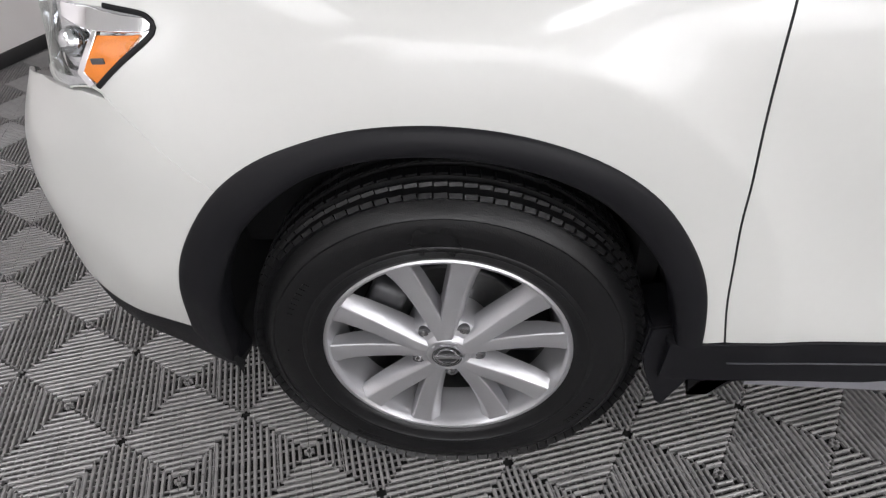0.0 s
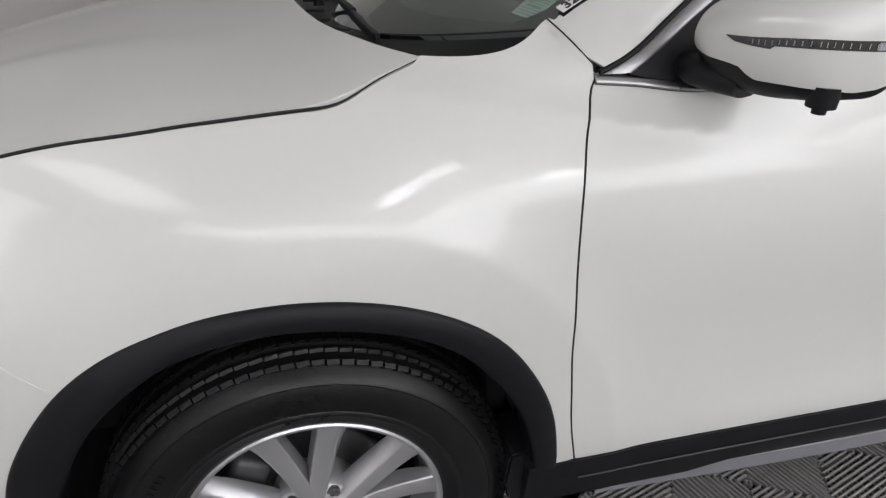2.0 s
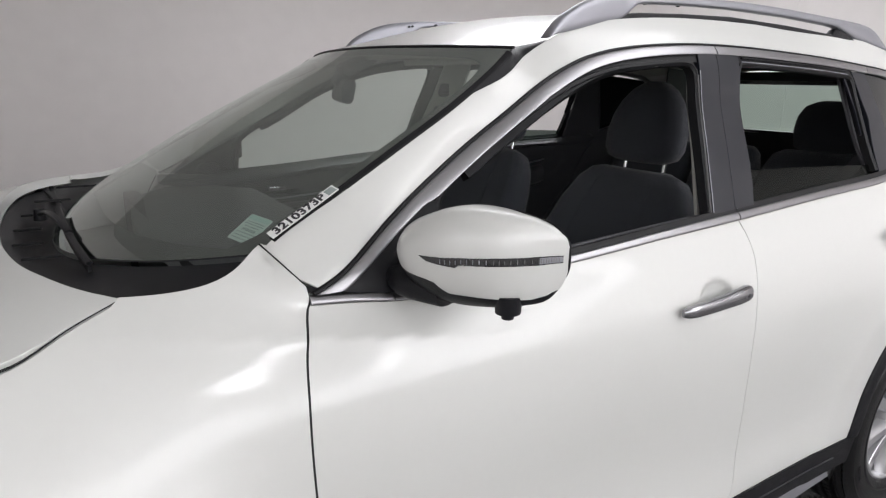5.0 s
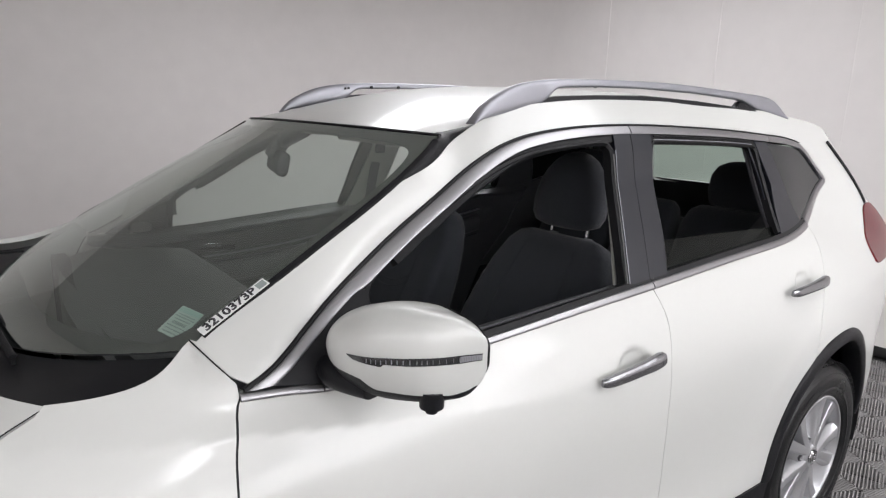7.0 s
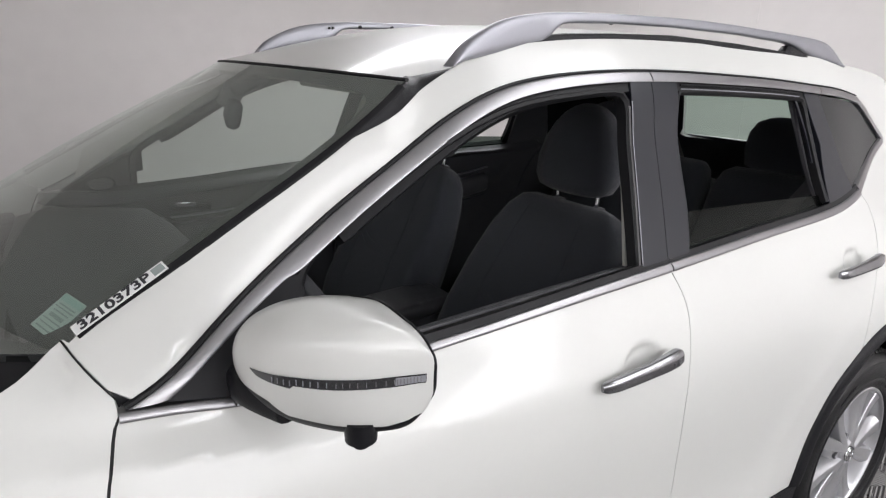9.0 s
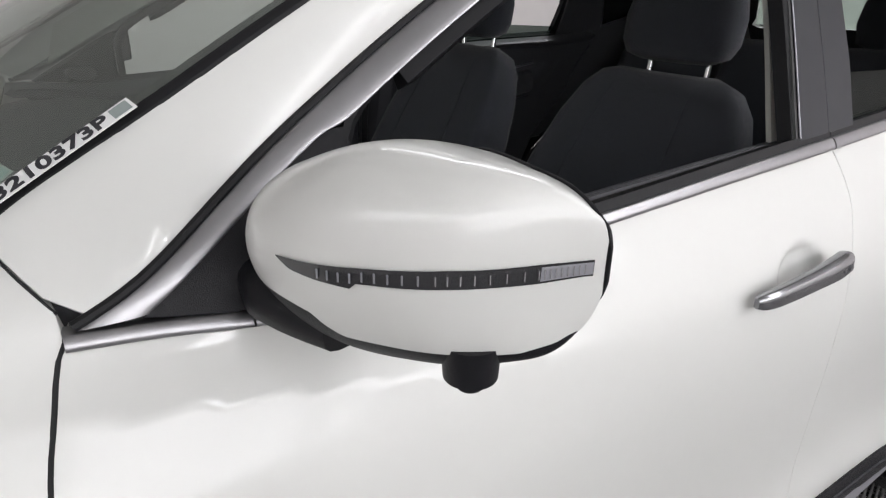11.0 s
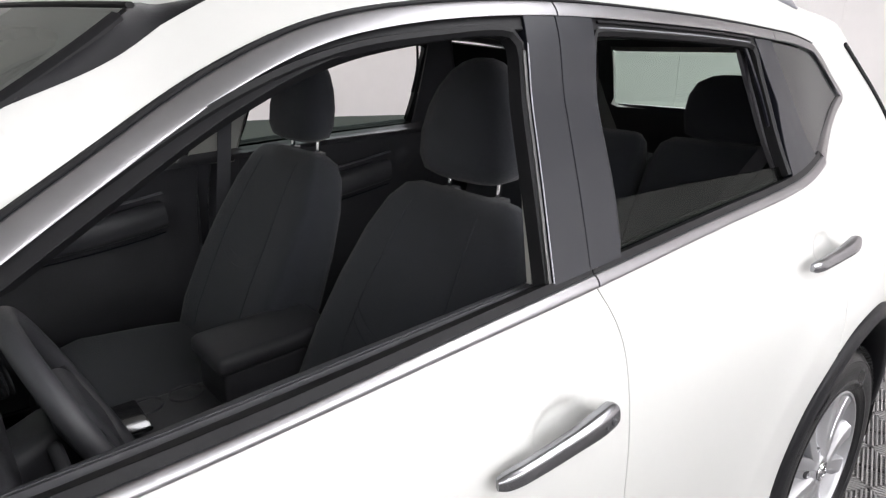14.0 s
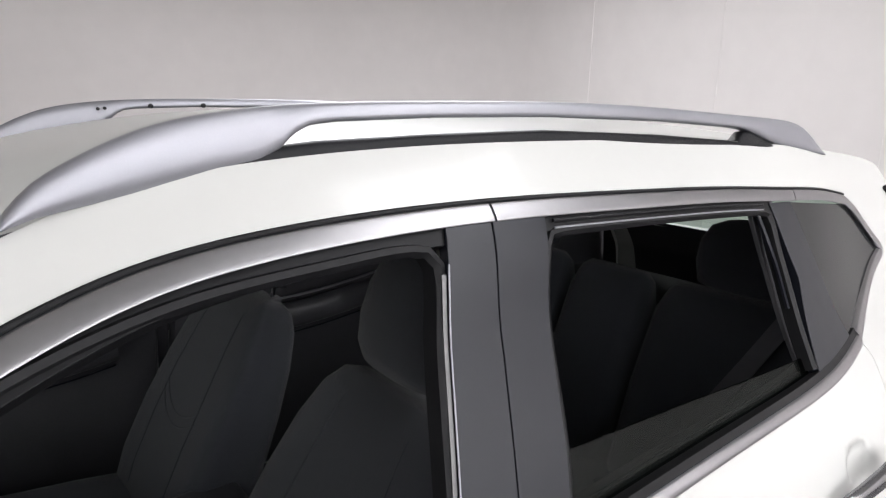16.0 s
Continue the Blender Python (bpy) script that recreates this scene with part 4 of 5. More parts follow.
    rim_c = np.concatenate([shell(ys, np.zeros(ny)), ends[0][0] + (ends[0][1] - ends[0][0]) * w12[:, None], shell(ys[::-1], np.ones(ny)), ends[1][1] + (ends[1][0] - ends[1][1]) * w12[:, None]])
    sweep("mirror_rim", rim_c + (.0012, 0, 0), ring(.0022, .0020, 10), (1, 0, 0), PLASTIC, mirror, "black mirror rim", True, m)
    bm = bmesh.new()
    bm.faces.new([bm.verts.new((p + (rim_c.mean(0) - p) * 0.02 + (.002, 0, 0)) * flip) for p in rim_c])
    part("mirror_glass", bm, CHROME, mirror, "mirror glass")
    # turn signal strip
    sy = np.r_[np.linspace(.890, .990, 52), np.linspace(.990, 1.0385, 32)[1:]]
    zu = np.interp(sy, [.890, .9287, .9615, .998, 1.0162, 1.0269, 1.0365], [1.2172, 1.2203, 1.2242, 1.2279, 1.2284, 1.2294, 1.2294])
    zl = np.interp(sy, [.890, .9052, .9287, .9520, .9535, .9615, .998, 1.0162, 1.0253, 1.0352], [1.2165, 1.2105, 1.2083, 1.2074, 1.2118, 1.2126, 1.2145, 1.2152, 1.2155, 1.2175])

    def at_height(y, z, off):
        a = np.linspace(0.15, 0.88, 200)
        out = []
        for yy, zz in zip(y, z):
            s = shell(np.full(200, yy), a, off)
            out.append([np.interp(-zz, -s[:, 2], s[:, k]) for k in (0, 1)] + [zz])
        return np.array(out)

    rowset = [at_height(sy, zl + (zu - zl) * t, 0.0022) for t in (0, .25, .5, .75, 1)]
    bm = bmesh.new()
    rows = [[bm.verts.new(p * flip) for p in r] for r in rowset]
    for a_, b_ in zip(rows[:-1], rows[1:]):
        for i in range(len(sy) - 1):
            bm.faces.new((a_[i], a_[i + 1], b_[i + 1], b_[i]))
    sig = part("turn_signal", bm, GLOSS, mirror, "slim smoked turn signal lens", 80)
    for q in np.r_[np.linspace(.930, .988, 9), np.linspace(.995, 1.022, 7), np.linspace(1.0255, 1.0365, 9)]:
        zz = np.interp(q, sy, (zl + zu) / 2)
        p0 = at_height([q], [zz], 0.0034)[0]
        part("signal_rib", box_bm((.0010, .0012, .007), tuple(p0 * flip), 0), CHROME if q > .99 else SATIN, sig)
    rowset = [at_height(sy[74:], (zl + (zu - zl) * t)[74:], 0.003) for t in (.12, .5, .88)]
    bm = bmesh.new()
    rows = [[bm.verts.new(p * flip) for p in r] for r in rowset]
    for a_, b_ in zip(rows[:-1], rows[1:]):
        for i in range(len(rows[0]) - 1):
            bm.faces.new((a_[i], a_[i + 1], b_[i + 1], b_[i]))
    part("clear_tip", bm, SATIN, sig, "clear reflector at the tip of the signal", 80)
    # foot and camera
    foot = [((.700, .755, 1.150), .02), ((.702, .79, 1.146), .026), ((.71, .83, 1.144), .03), ((.73, .88, 1.142), .03)]
    ft = np.array([f_[0] for f_ in foot]) * (1, -1, 1)
    sweep("mirror_foot", curve_through(ft, 0.01), ring(.052, .026, 18, 2.6), (0, 0, 1), PLASTIC, mirror, "black plastic mirror foot", mirror=m, scale=np.interp(np.linspace(0, 1, len(curve_through(ft, 0.01))), [0, .4, 1], [.7, 1.0, .9]))
    b = bmesh.new()
    bmesh.ops.create_cone(b, cap_ends=True, segments=24, radius1=.0200, radius2=.0225, depth=0.040, matrix=pose(.764, (-.990 if not m else .990), 1.143))
    bmesh.ops.bevel(b, geom=[e for e in b.edges if all(v.co.z < 1.135 for v in e.verts)], offset=.010, segments=4, affect="EDGES")
    part("mirror_camera", b, PLASTIC, mirror, "round black camera pod")

# ---- windscreen surround, wipers, labels ----
def strip_on_screen(name, u0, u1, v0, v1, mat, parent, lift=0.002, label="", n=24):
    uu, vv = np.meshgrid(np.linspace(u0, u1, n), np.linspace(v0, v1, n))
    p = screen(uu, vv)
    e = 1e-3
    nr = np.cross(screen(uu + e, vv) - screen(uu - e, vv), screen(uu, vv + e) - screen(uu, vv - e))
    nr /= np.linalg.norm(nr, axis=1)[:, None]
    nr *= np.sign(nr[:, 2])[:, None]
    p = p + nr * lift
    f = [(j * n + i, j * n + i + 1, (j + 1) * n + i + 1, (j + 1) * n + i) for j in range(n - 1) for i in range(n - 1)]
    return mesh_object(name, p, f, mat, parent, label)


band_mat = material("black_glass_frit", (0.012, 0.013, 0.014), 0.3)
def clear_area():
    """The clear part of the windshield in (u, v): low corners rounded, the lower border deeper in the middle."""
    us = np.linspace(-.90, .90, 60)
    low_ = np.stack([us, .012 + .125 * (1 - np.abs(us) ** 1.3)], 1)
    corner = curve_through([(.90, .030), (.935, .060), (.950, .13), (.955, .40), (.955, .70), (.940, .88), (.90, .925), (.70, .945), (.35, .955), (0, .955)], .02)
    return np.concatenate([low_[:-1], corner, (corner * (-1, 1))[::-1][1:-1]])


def under_glass(u, v):
    return screen(u, v) + np.array((.002, 0, -.0035))


frit_outline = straight([(-1, 0), (1, 0), (1, 1), (-1, 1), (-1, 0)], .03)[:-1]
sheet("frit_band", frit_outline, under_glass, band_mat, car, (clear_area(),), .05, 0, (.5, 0, -.8), "black printed border of the windshield")
sweep("screen_seal", WS_EDGE[(np.arange(len(WS_EDGE)) > 1) & (WS_EDGE[:, 0] < 1.062)] - (0, 0, .003), ring(.008, .005, 8), (0, -.5, .8), SEAL, car)
sweep("screen_seal", WS_EDGE[(np.arange(len(WS_EDGE)) > 1) & (WS_EDGE[:, 0] < 1.062)] - (0, 0, .003), ring(.008, .005, 8), (0, -.5, .8), SEAL, car, mirror=True)
sweep("screen_seal", screen(np.linspace(-1, 1, 60), np.ones(60)) + (.004, 0, .001), ring(.006, .004, 6), (0, 0, 1), SEAL, car)
# cowl tray between bonnet and glass
cu = np.linspace(-1, 1, 61)
lower = screen(cu, np.zeros(61)) - (0.0, 0, 0.012)
hr = np.stack([np.interp(cu * .69, hood_rear[:, 1], hood_rear[:, 0]) + .004, cu * .69, np.zeros(61)], 1)
hr[:, 2] = zhood(hr[:, 0], hr[:, 1]) - 0.035
grid = np.concatenate([lower * (1 - t) + hr * t - np.array((0, 0, .020 * math.sin(t * math.pi))) for t in np.linspace(0, 1, 9)])
mesh_object("cowl_tray", grid, [(j * 61 + i, j * 61 + i + 1, (j + 1) * 61 + i + 1, (j + 1) * 61 + i) for j in range(8) for i in range(60)], PLASTIC, car, "black ribbed plastic cowl tray below the glass")
for q in np.linspace(-.35, .8, 6):
    i = int((q + 1) * 30)
    a_, b_ = lower[i], hr[i]
    part("cowl_rib", box_bm((float(np.linalg.norm(a_ - b_)) * .55, .004, .006), tuple((a_ + b_) / 2 + (0, 0, .0)), 0.001, 1, (0, 0, 0)), DARK, car)
for shift in (0.0, 0.56):
    wp = empty("wiper", car)
    tagged(wp, "black windshield wiper resting at the base of the glass")
    rise = np.array((-.005 if shift else 0, shift, -.03 if shift else 0))
    blade = curve_through([(.224, -.385, 1.128), (.207, -.23, 1.138), (.196, -.05, 1.148), (.192, .12, 1.152)], .02) + rise
    sweep("wiper_blade", blade, [(-.004, -.010), (-.003, .004), (.003, .004), (.004, -.010)], (0, 0, 1), SEAL, wp)
    sweep("wiper_spine", blade + (0, 0, .008), ring(.007, .0035, 8), (0, 0, 1), PLASTIC, wp)
    arm = curve_through([(.203, -.16, 1.152), (.185, -.04, 1.160), (.165, .10, 1.152), (.150, .20, 1.130)], .02) + rise
    sweep("wiper_arm", arm, ring(.008, .005, 8, 3), (0, 0, 1), PLASTIC, wp)
    b = bmesh.new()
    bmesh.ops.create_cone(b, cap_ends=True, segments=16, radius1=.016, radius2=.012, depth=.03, matrix=Matrix.Translation(arm[-1]))
    part("wiper_pivot", b, PLASTIC, wp)


def lettering(text, size, m, mat, parent, name="printed_number"):
    cu_ = bpy.data.curves.new(name, "FONT")
    cu_.body, cu_.size, cu_.align_x, cu_.align_y, cu_.extrude = text, size, "CENTER", "CENTER", 0.0002
    cu_.space_character, cu_.offset = 1.02, 0.0009
    ob = bpy.data.objects.new(name, cu_)
    scene.collection.objects.link(ob)
    me = bpy.data.meshes.new_from_object(ob.evaluated_get(bpy.context.evaluated_depsgraph_get()))
    bpy.data.objects.remove(ob)
    me.materials.append(mat)
    o = new(name, me)
    o.parent = parent
    o.matrix_world = m
    return o


def plane_frame(o, x, up):
    x = Vector(x).normalized()
    z = x.cross(Vector(up)).normalized()
    y = z.cross(x)
    return Matrix.Translation(o) @ Matrix((x, y, z)).transposed().to_4x4()


pa, pb = Vector((.490, -.679, 1.2157)), Vector((.6168, -.668, 1.2885))
tag_up = Vector((-.004, .0235, .005)).normalized()
tag_n = (pb - pa).cross(tag_up).normalized()
tag_m = plane_frame((pa + pb) / 2 + tag_n * .009, pb - pa, tag_up)
stock = empty("stock_label", car)
tagged(stock, "white paper stock number strip at the windshield edge")
o = part("label_strip", box_bm(((pb - pa).length, .0245, .0006), (0, 0, 0)), PAPER, stock)
o.matrix_world = tag_m
lettering("3210373P", .0275, tag_m @ Matrix.Translation((-.009, 0, .0007)), INK, stock)
o = part("printed_square", box_bm((.018, .018, .0004), (0, 0, 0)), FADED, stock)
o.matrix_world = tag_m @ Matrix.Translation(((pb - pa).length / 2 - .012, 0, .0006))
across, upward = Vector((.020, -.0635, -.004)), Vector((.0505, .0165, .0345))
sm = plane_frame(Vector((.4715, -.6025, 1.2259)) - across.cross(upward).normalized() * .007, across, upward)
sticker = empty("service_sticker", car)
tagged(sticker, "pale service reminder sticker inside the windshield glass")
o = part("sticker_sheet", box_bm((.066, .064, .0006), (0, 0, 0)), STICKER, sticker)
o.matrix_world = sm
for i, (yy, wd, hh, mt) in enumerate(((.025, .060, .010, TEAL), (.015, .05, .0022, FADED), (.010, .056, .0022, FADED), (.004, .045, .0022, FADED), (-.004, .04, .006, FADED), (-.012, .054, .0022, FADED), (-.019, .05, .0022, FADED), (-.026, .052, .0022, FADED))):
    o = part("print_bar", box_bm((wd, hh, .0003), (0, 0, 0)), mt, sticker)
    o.matrix_world = sm @ Matrix.Translation((0, yy, .0006))

# ---- wheels ----
WHEEL_R = 0.398
HUB_Z = FLOOR + WHEEL_R


def build_wheel(turn):
    """A wheel about the y axis, its outer face towards -y."""
    w = empty("wheel", car)
    tagged(w, "silver alloy wheel with ten paired spokes and black tyre")
    prof = [(.246, -.080), (.252, -.094), (.262, -.101), (.275, -.104), (.278, -.107), (.284, -.107), (.287, -.105), (.308, -.108), (.326, -.106), (.338, -.1015), (.341, -.103), (.345, -.101), (.352, -.094), (.360, -.086), (.367, -.077),
            (.373, -.067), (.378, -.056), (.380, -.051), (.372, -.049), (.373, -.042), (.383, -.040), (.3855, -.016), (.376, -.014), (.376, -.005), (.386, -.003), (.386, .022), (.376, .024), (.376, .033), (.3855, .035), (.384, .060), (.374, .062), (.374, .070), (.382, .072), (.374, .098), (.350, .118), (.30, .124), (.246, .10)]
    grow = (WHEEL_R - .246) / (.386 - .246)
    prof = [(.246 + (r - .246) * grow, y) for r, y in prof]
    tyre = lathe("tyre", prof, RUBBER, w, "black rubber road tyre", 120)
    bm = bmesh.new()
    n = 96
    for k in range(n):
        a = 2 * math.pi * k / n
        for r, y, sy, sx, sz, lean in ((.3755, -.077, .036, .0215, .009, -42), (.3885, -.056, .011, .0225, .007, -22), (.396, -.028, .021, .020, .006, 0), (.397, .010, .019, .021, .006, 0), (.396, .047, .020, .020, .007, 0)):
            bmesh.ops.create_cube(bm, size=1, matrix=Matrix.Rotation(-a, 4, "Y") @ pose(0, y, r, lean, 0, 7) @ Matrix.Diagonal((sx, sy, sz, 1)))
    part("tread", bm, RUBBER, tyre, "blocked tread", 20)
    # maker's marks on the sidewall as plain raised bars
    for a0, cnt in ((52, 7), (232, 7), (140, 5)):
        for i in range(cnt):
            bm = bmesh.new()
            bmesh.ops.create_cube(bm, size=1, matrix=Matrix.Rotation(-radians(a0 + i * 2.6), 4, "Y") @ pose(0, -.1082, .322) @ Matrix.Diagonal((.009, .0016, .012, 1)))
            part("sidewall_mark", bm, RUBBER, tyre)
    lathe("rim", [(.244, -.078), (.252, -.088), (.2515, -.093), (.2475, -.0955), (.2425, -.0945), (.2395, -.090), (.236, -.080), (.234, -.068), (.229, -.058), (.228, -.030), (.222, -.022), (.220, -.004)], ALLOY, w, "polished rim lip", 96)
    # darker metal than the lip puts the shade behind the spokes into the barrel
    lathe("rim_barrel", [(.220, -.004), (.217, .04), (.222, .09), (.235, .105)], STEEL, w, "metal inner barrel, darkened behind the spokes", 96)
    lathe("drum", [(.216, .075), (.10, .08), (.02, .08)], DARK, w, "", 48)
    lathe("brake_disc", [(.06, -.005), (.155, -.005), (.158, -.001), (.158, .012), (.06, .012)], STEEL, w, "steel brake disc", 64)
    part("brake_caliper", box_bm((.075, .06, .135), (-.135, .0, .055), .015, 3, (0, 24, 0)), CAST, w, "cast iron brake caliper")
    # spokes
    rs = np.array([.030, .050, .075, .11, .15, .19, .220, .240])
    fy = np.array([-.094, -.0935, -.092, -.0885, -.086, -.0855, -.087, -.089])
    wd = np.array([.034, .037, .041, .044, .047, .051, .056, .064])
    half = np.array([7.0, 8.5, 10.4, 12.6, 14.0, 15.0, 15.7, 16.2])
    dep = np.array([.045, .045, .044, .042, .038, .034, .028, .020])
    for k in range(5):
        for sgn in (-1, 1):
            secs = []
            for r, y, wide, hf, d in zip(rs, fy, wd, half, dep):
                a = radians(90 - (-5.6 + 72 * k + sgn * hf + turn))
                c, s = math.cos(a), math.sin(a)
                tx, tz = -s, c
                px, pz = r * c, r * s
                # the flank inside each fork is a broad deep chamfer
                ring_ = [(-.60, d), (-.54, d * .6), (-.30, .0025), (-.25, .0006), (-.20, 0), (.38, 0), (.44, .0006), (.48, .003), (.56, d)]
                secs.append([(px + tx * q * sgn * wide, y + e, pz + tz * q * sgn * wide) for q, e in ring_])
            loft("spoke", secs, ALLOY, w, "", True, 28)
    hub = lathe("hub", [(.0, -.090), (.033, -.090), (.036, -.0935), (.041, -.0945), (.046, -.092), (.050, -.085), (.066, -.080), (.080, -.072), (.088, -.055), (.086, .0)], ALLOY, w, "", 48)
    # solid dark discs stand in for the shaded hollows round the nuts
    for k in range(5):
        a = radians(90 - (-5.6 + 36 + 72 * k + turn))
        b = bmesh.new()
        bmesh.ops.create_cone(b, cap_ends=True, segments=20, radius1=.013, radius2=.013, depth=.02, matrix=pose(.066 * math.cos(a), -.0715, .066 * math.sin(a), 90))
        part("lug_pocket_shade", b, CAST, hub)
        b = bmesh.new()
        bmesh.ops.create_cone(b, cap_ends=True, segments=6, radius1=.0095, radius2=.0085, depth=.010, matrix=pose(.066 * math.cos(a), -.0780, .066 * math.sin(a), 90))
        part("lug_nut", b, CHROME, hub)
    b = bmesh.new()
    bmesh.ops.create_cone(b, cap_ends=True, segments=40, radius1=.0295, radius2=.027, depth=.006, matrix=pose(0, -.096, 0, 90))
    cap = part("centre_cap", b, GLOSS, w, "black round centre cap with chrome ring")
    lathe("cap_ring", [(.0195, -.0995), (.0200, -.1012), (.0225, -.1012), (.0230, -.0995)], CHROME, cap, "", 40)
    part("cap_bar", box_bm((.052, .003, .009), (0, -.1005, 0), .001, 2), CHROME, cap)
    lathe("cap_edge", [(.0285, -.098), (.029, -.0998), (.031, -.0998), (.032, -.096)], CHROME, cap, "", 40)
    return w


wheel_a = build_wheel(0)
wheel_a.location = (0.010, -.762, HUB_Z)
FX, RX = 0.010, 2.748
for x, y, rz, ry in ((RX, -.768, 0, 31), (FX, .762, 180, 50), (RX, .762, 180, 80)):
    copy_thing(wheel_a, pose(x, y, HUB_Z, 0, ry, rz))

# wheel wells and mudflaps
for m in (False, True):
    fl = -1 if not m else 1
    for cx, rr in ((FX, .452), (RX, .448)):
        n = 40
        vs, fs = [], []
        for i in range(n + 1):
            a = math.pi * 1.16 * i / n - .08 * math.pi
            for y in (.855, .80, .60, .42):
                r_ = rr * (1.0 if y > .84 else 1.03)
                vs.append((cx - r_ * math.cos(a), fl * y, .345 + r_ * math.sin(a) * (1.0 if y > .84 else 1.02)))
        for i in range(n):
            for j in range(3):
                q = i * 4 + j
                fs.append((q, q + 1, q + 5, q + 4))
        c0 = len(vs)
        vs.append((cx, fl * .42, .345))
        fs += [(i * 4 + 3, c0, (i + 1) * 4 + 3) for i in range(n)]
        mesh_object("wheel_well", vs, fs, DARK, car, "dark wheel well lining")
    bm = bmesh.new()
    out = [(.392, .40), (.445, .41), (.505, .30), (.50, .27), (.452, .168), (.440, .172), (.405, .26), (.385, .33)]
    a_ = [bm.verts.new((x, fl * .745, z)) for x, z in out]
    b_ = [bm.verts.new((x + .004, fl * .868, z)) for x, z in out]
    bm.faces.new(a_)
    bm.faces.new(b_)
    for i in range(len(out)):
        bm.faces.new((a_[i], a_[(i + 1) % len(out)], b_[(i + 1) % len(out)], b_[i]))
    bmesh.ops.bevel(bm, geom=list(bm.edges), offset=.005, segments=2, affect="EDGES")
    part("mudflap", bm, PLASTIC, car, "black plastic mudflap behind the front wheel")

# ---- lamps ----
for m in (False, True):
    lamp = empty("headlamp", car)
    tagged(lamp, "chrome headlamp with amber side reflector")
    edge = [(-.401, .967), (-.404, .956), (-.450, .925), (-.496, .889), (-.52, .884), (-.558, .879), (-.64, .874), (-.70, .90), (-.70, .960), (-.62, .998), (-.53, .998), (-.47, .987), (-.43, .980)]
    ln = curve_through(edge, .010, True)
    sheet("lamp_housing", ln, side(-.045), CHROME, lamp, (), .025, .02, (0, 1, 0), "bright metal lamp housing", m)
    inner = (ln - ln.mean(0)) * .84 + ln.mean(0) + (-.010, .002)
    sheet("lamp_bezel", ln, side(-.004), CHROME, lamp, (inner,), .012, .03, (0, 1, 0), "chrome lamp surround", m)
    sheet("amber_reflector", straight([(-.482, .955), (-.420, .953), (-.448, .929), (-.494, .893), (-.511, .909), (-.482, .955)], .01)[:-1], side(.003), AMBER, lamp, (), .012, .012, (0, 1, 0), "orange side reflector", m)
    # one dark tube draws the seal, the gap's shade and the shut line above
    sweep("lamp_seal_and_shade", on_side(curve_through([(-.47, .991), (-.43, .983), (-.407, .976), (-.399, .966), (-.402, .955), (-.449, .922), (-.495, .887)], .008), .001), ring(.0045, .003, 8), (0, -1, 0), SEAL, lamp, "black lamp seal with the shade of the gap and shut line", mirror=m)
    slot = on_side([(-.484, .924)], .0045)[0] * ((1, -1, 1) if m else (1, 1, 1))
    part("reflector_slot", box_bm((.020, .003, .009), tuple(slot), .001), CAST, lamp)
    sheet("chrome_brow", straight([(-.486, .962), (-.416, .958), (-.405, .962), (-.404, .968), (-.411, .974), (-.44, .978), (-.467, .983), (-.49, .990), (-.54, .994), (-.54, .976), (-.505, .966), (-.486, .962)], .008)[:-1], side(.003), CHROME, lamp, (), .010, .012, (0, 1, 0), "chrome strip along the lamp", m)
    sheet("lamp_divider", straight([(-.490, .960), (-.483, .960), (-.513, .906), (-.500, .891), (-.51, .886), (-.524, .906), (-.490, .960)], .008)[:-1], side(.002), CHROME, lamp, (), .010, .012, (0, 1, 0), "slim chrome bar between lens and reflector", m)
    for bx, bz in ((-.548, .930),):
        b = bmesh.new()
        bmesh.ops.create_uvsphere(b, u_segments=20, v_segments=12, radius=.024, matrix=pose(bx, (-.775 if not m else .775), bz))
        part("lamp_projector", b, CHROME, lamp, "round chrome projector")
    sheet("lamp_lens", ln, side(.001), CLEAR, lamp, (), .02, 0, (0, 1, 0), "clear plastic lens", m).visible_shadow = False
    tl = curve_through([(3.310, 1.250), (3.38, 1.248), (3.43, 1.19), (3.46, 1.12), (3.44, 1.06), (3.36, 1.045), (3.24, 1.040), (3.165, 1.045), (3.168, 1.105), (3.25, 1.178)], .012, True)
    tlo = empty("tail_lamp", car)
    tagged(tlo, "dark red rear lamp wrapping the corner")
    sheet("tail_lens", tl, side(.008), REDLAMP, tlo, (), .02, .02, (0, 1, 0), "red lens", m)
    sweep("rear_screen_edge", on_side(curve_through([(3.155, 1.514), (3.24, 1.445), (3.296, 1.372), (3.32, 1.30), (3.325, 1.258)], .02), .004), ring(.007, .005, 8), (0, -1, 0), SEAL, car, "black rear window side strip", mirror=m)

# rear end: tailgate with window, bumper
gate = empty("tailgate", car)
tagged(gate, "pearl white tailgate with heated rear window")
def gate_map(y, z):
    x = np.interp(z, [.40, .70, .95, 1.10, 1.25, 1.42, 1.56], [3.52, 3.70, 3.70, 3.66, 3.55, 3.44, 3.33]) - 0.35 * np.abs(y) ** 2.6
    return np.stack([x, y, z], 1)
g_out = straight([(-.60, .42), (.60, .42), (.62, .95), (.60, 1.20), (.47, 1.545), (-.47, 1.545), (-.60, 1.20), (-.62, .95), (-.60, .42)], .03)[:-1]
g_hole = straight([(-.50, 1.24), (.50, 1.24), (.42, 1.50), (-.42, 1.50), (-.50, 1.24)], .03)[:-1]
sheet("gate_panel", g_out, gate_map, PAINT, gate, (g_hole,), .04, .03, (-1, 0, 0))
l_out = straight([(-.76, .42), (.76, .42), (.70, 1.10), (.60, 1.30), (.47, 1.54), (-.47, 1.54), (-.60, 1.30), (-.70, 1.10), (-.76, .42)], .03)[:-1]
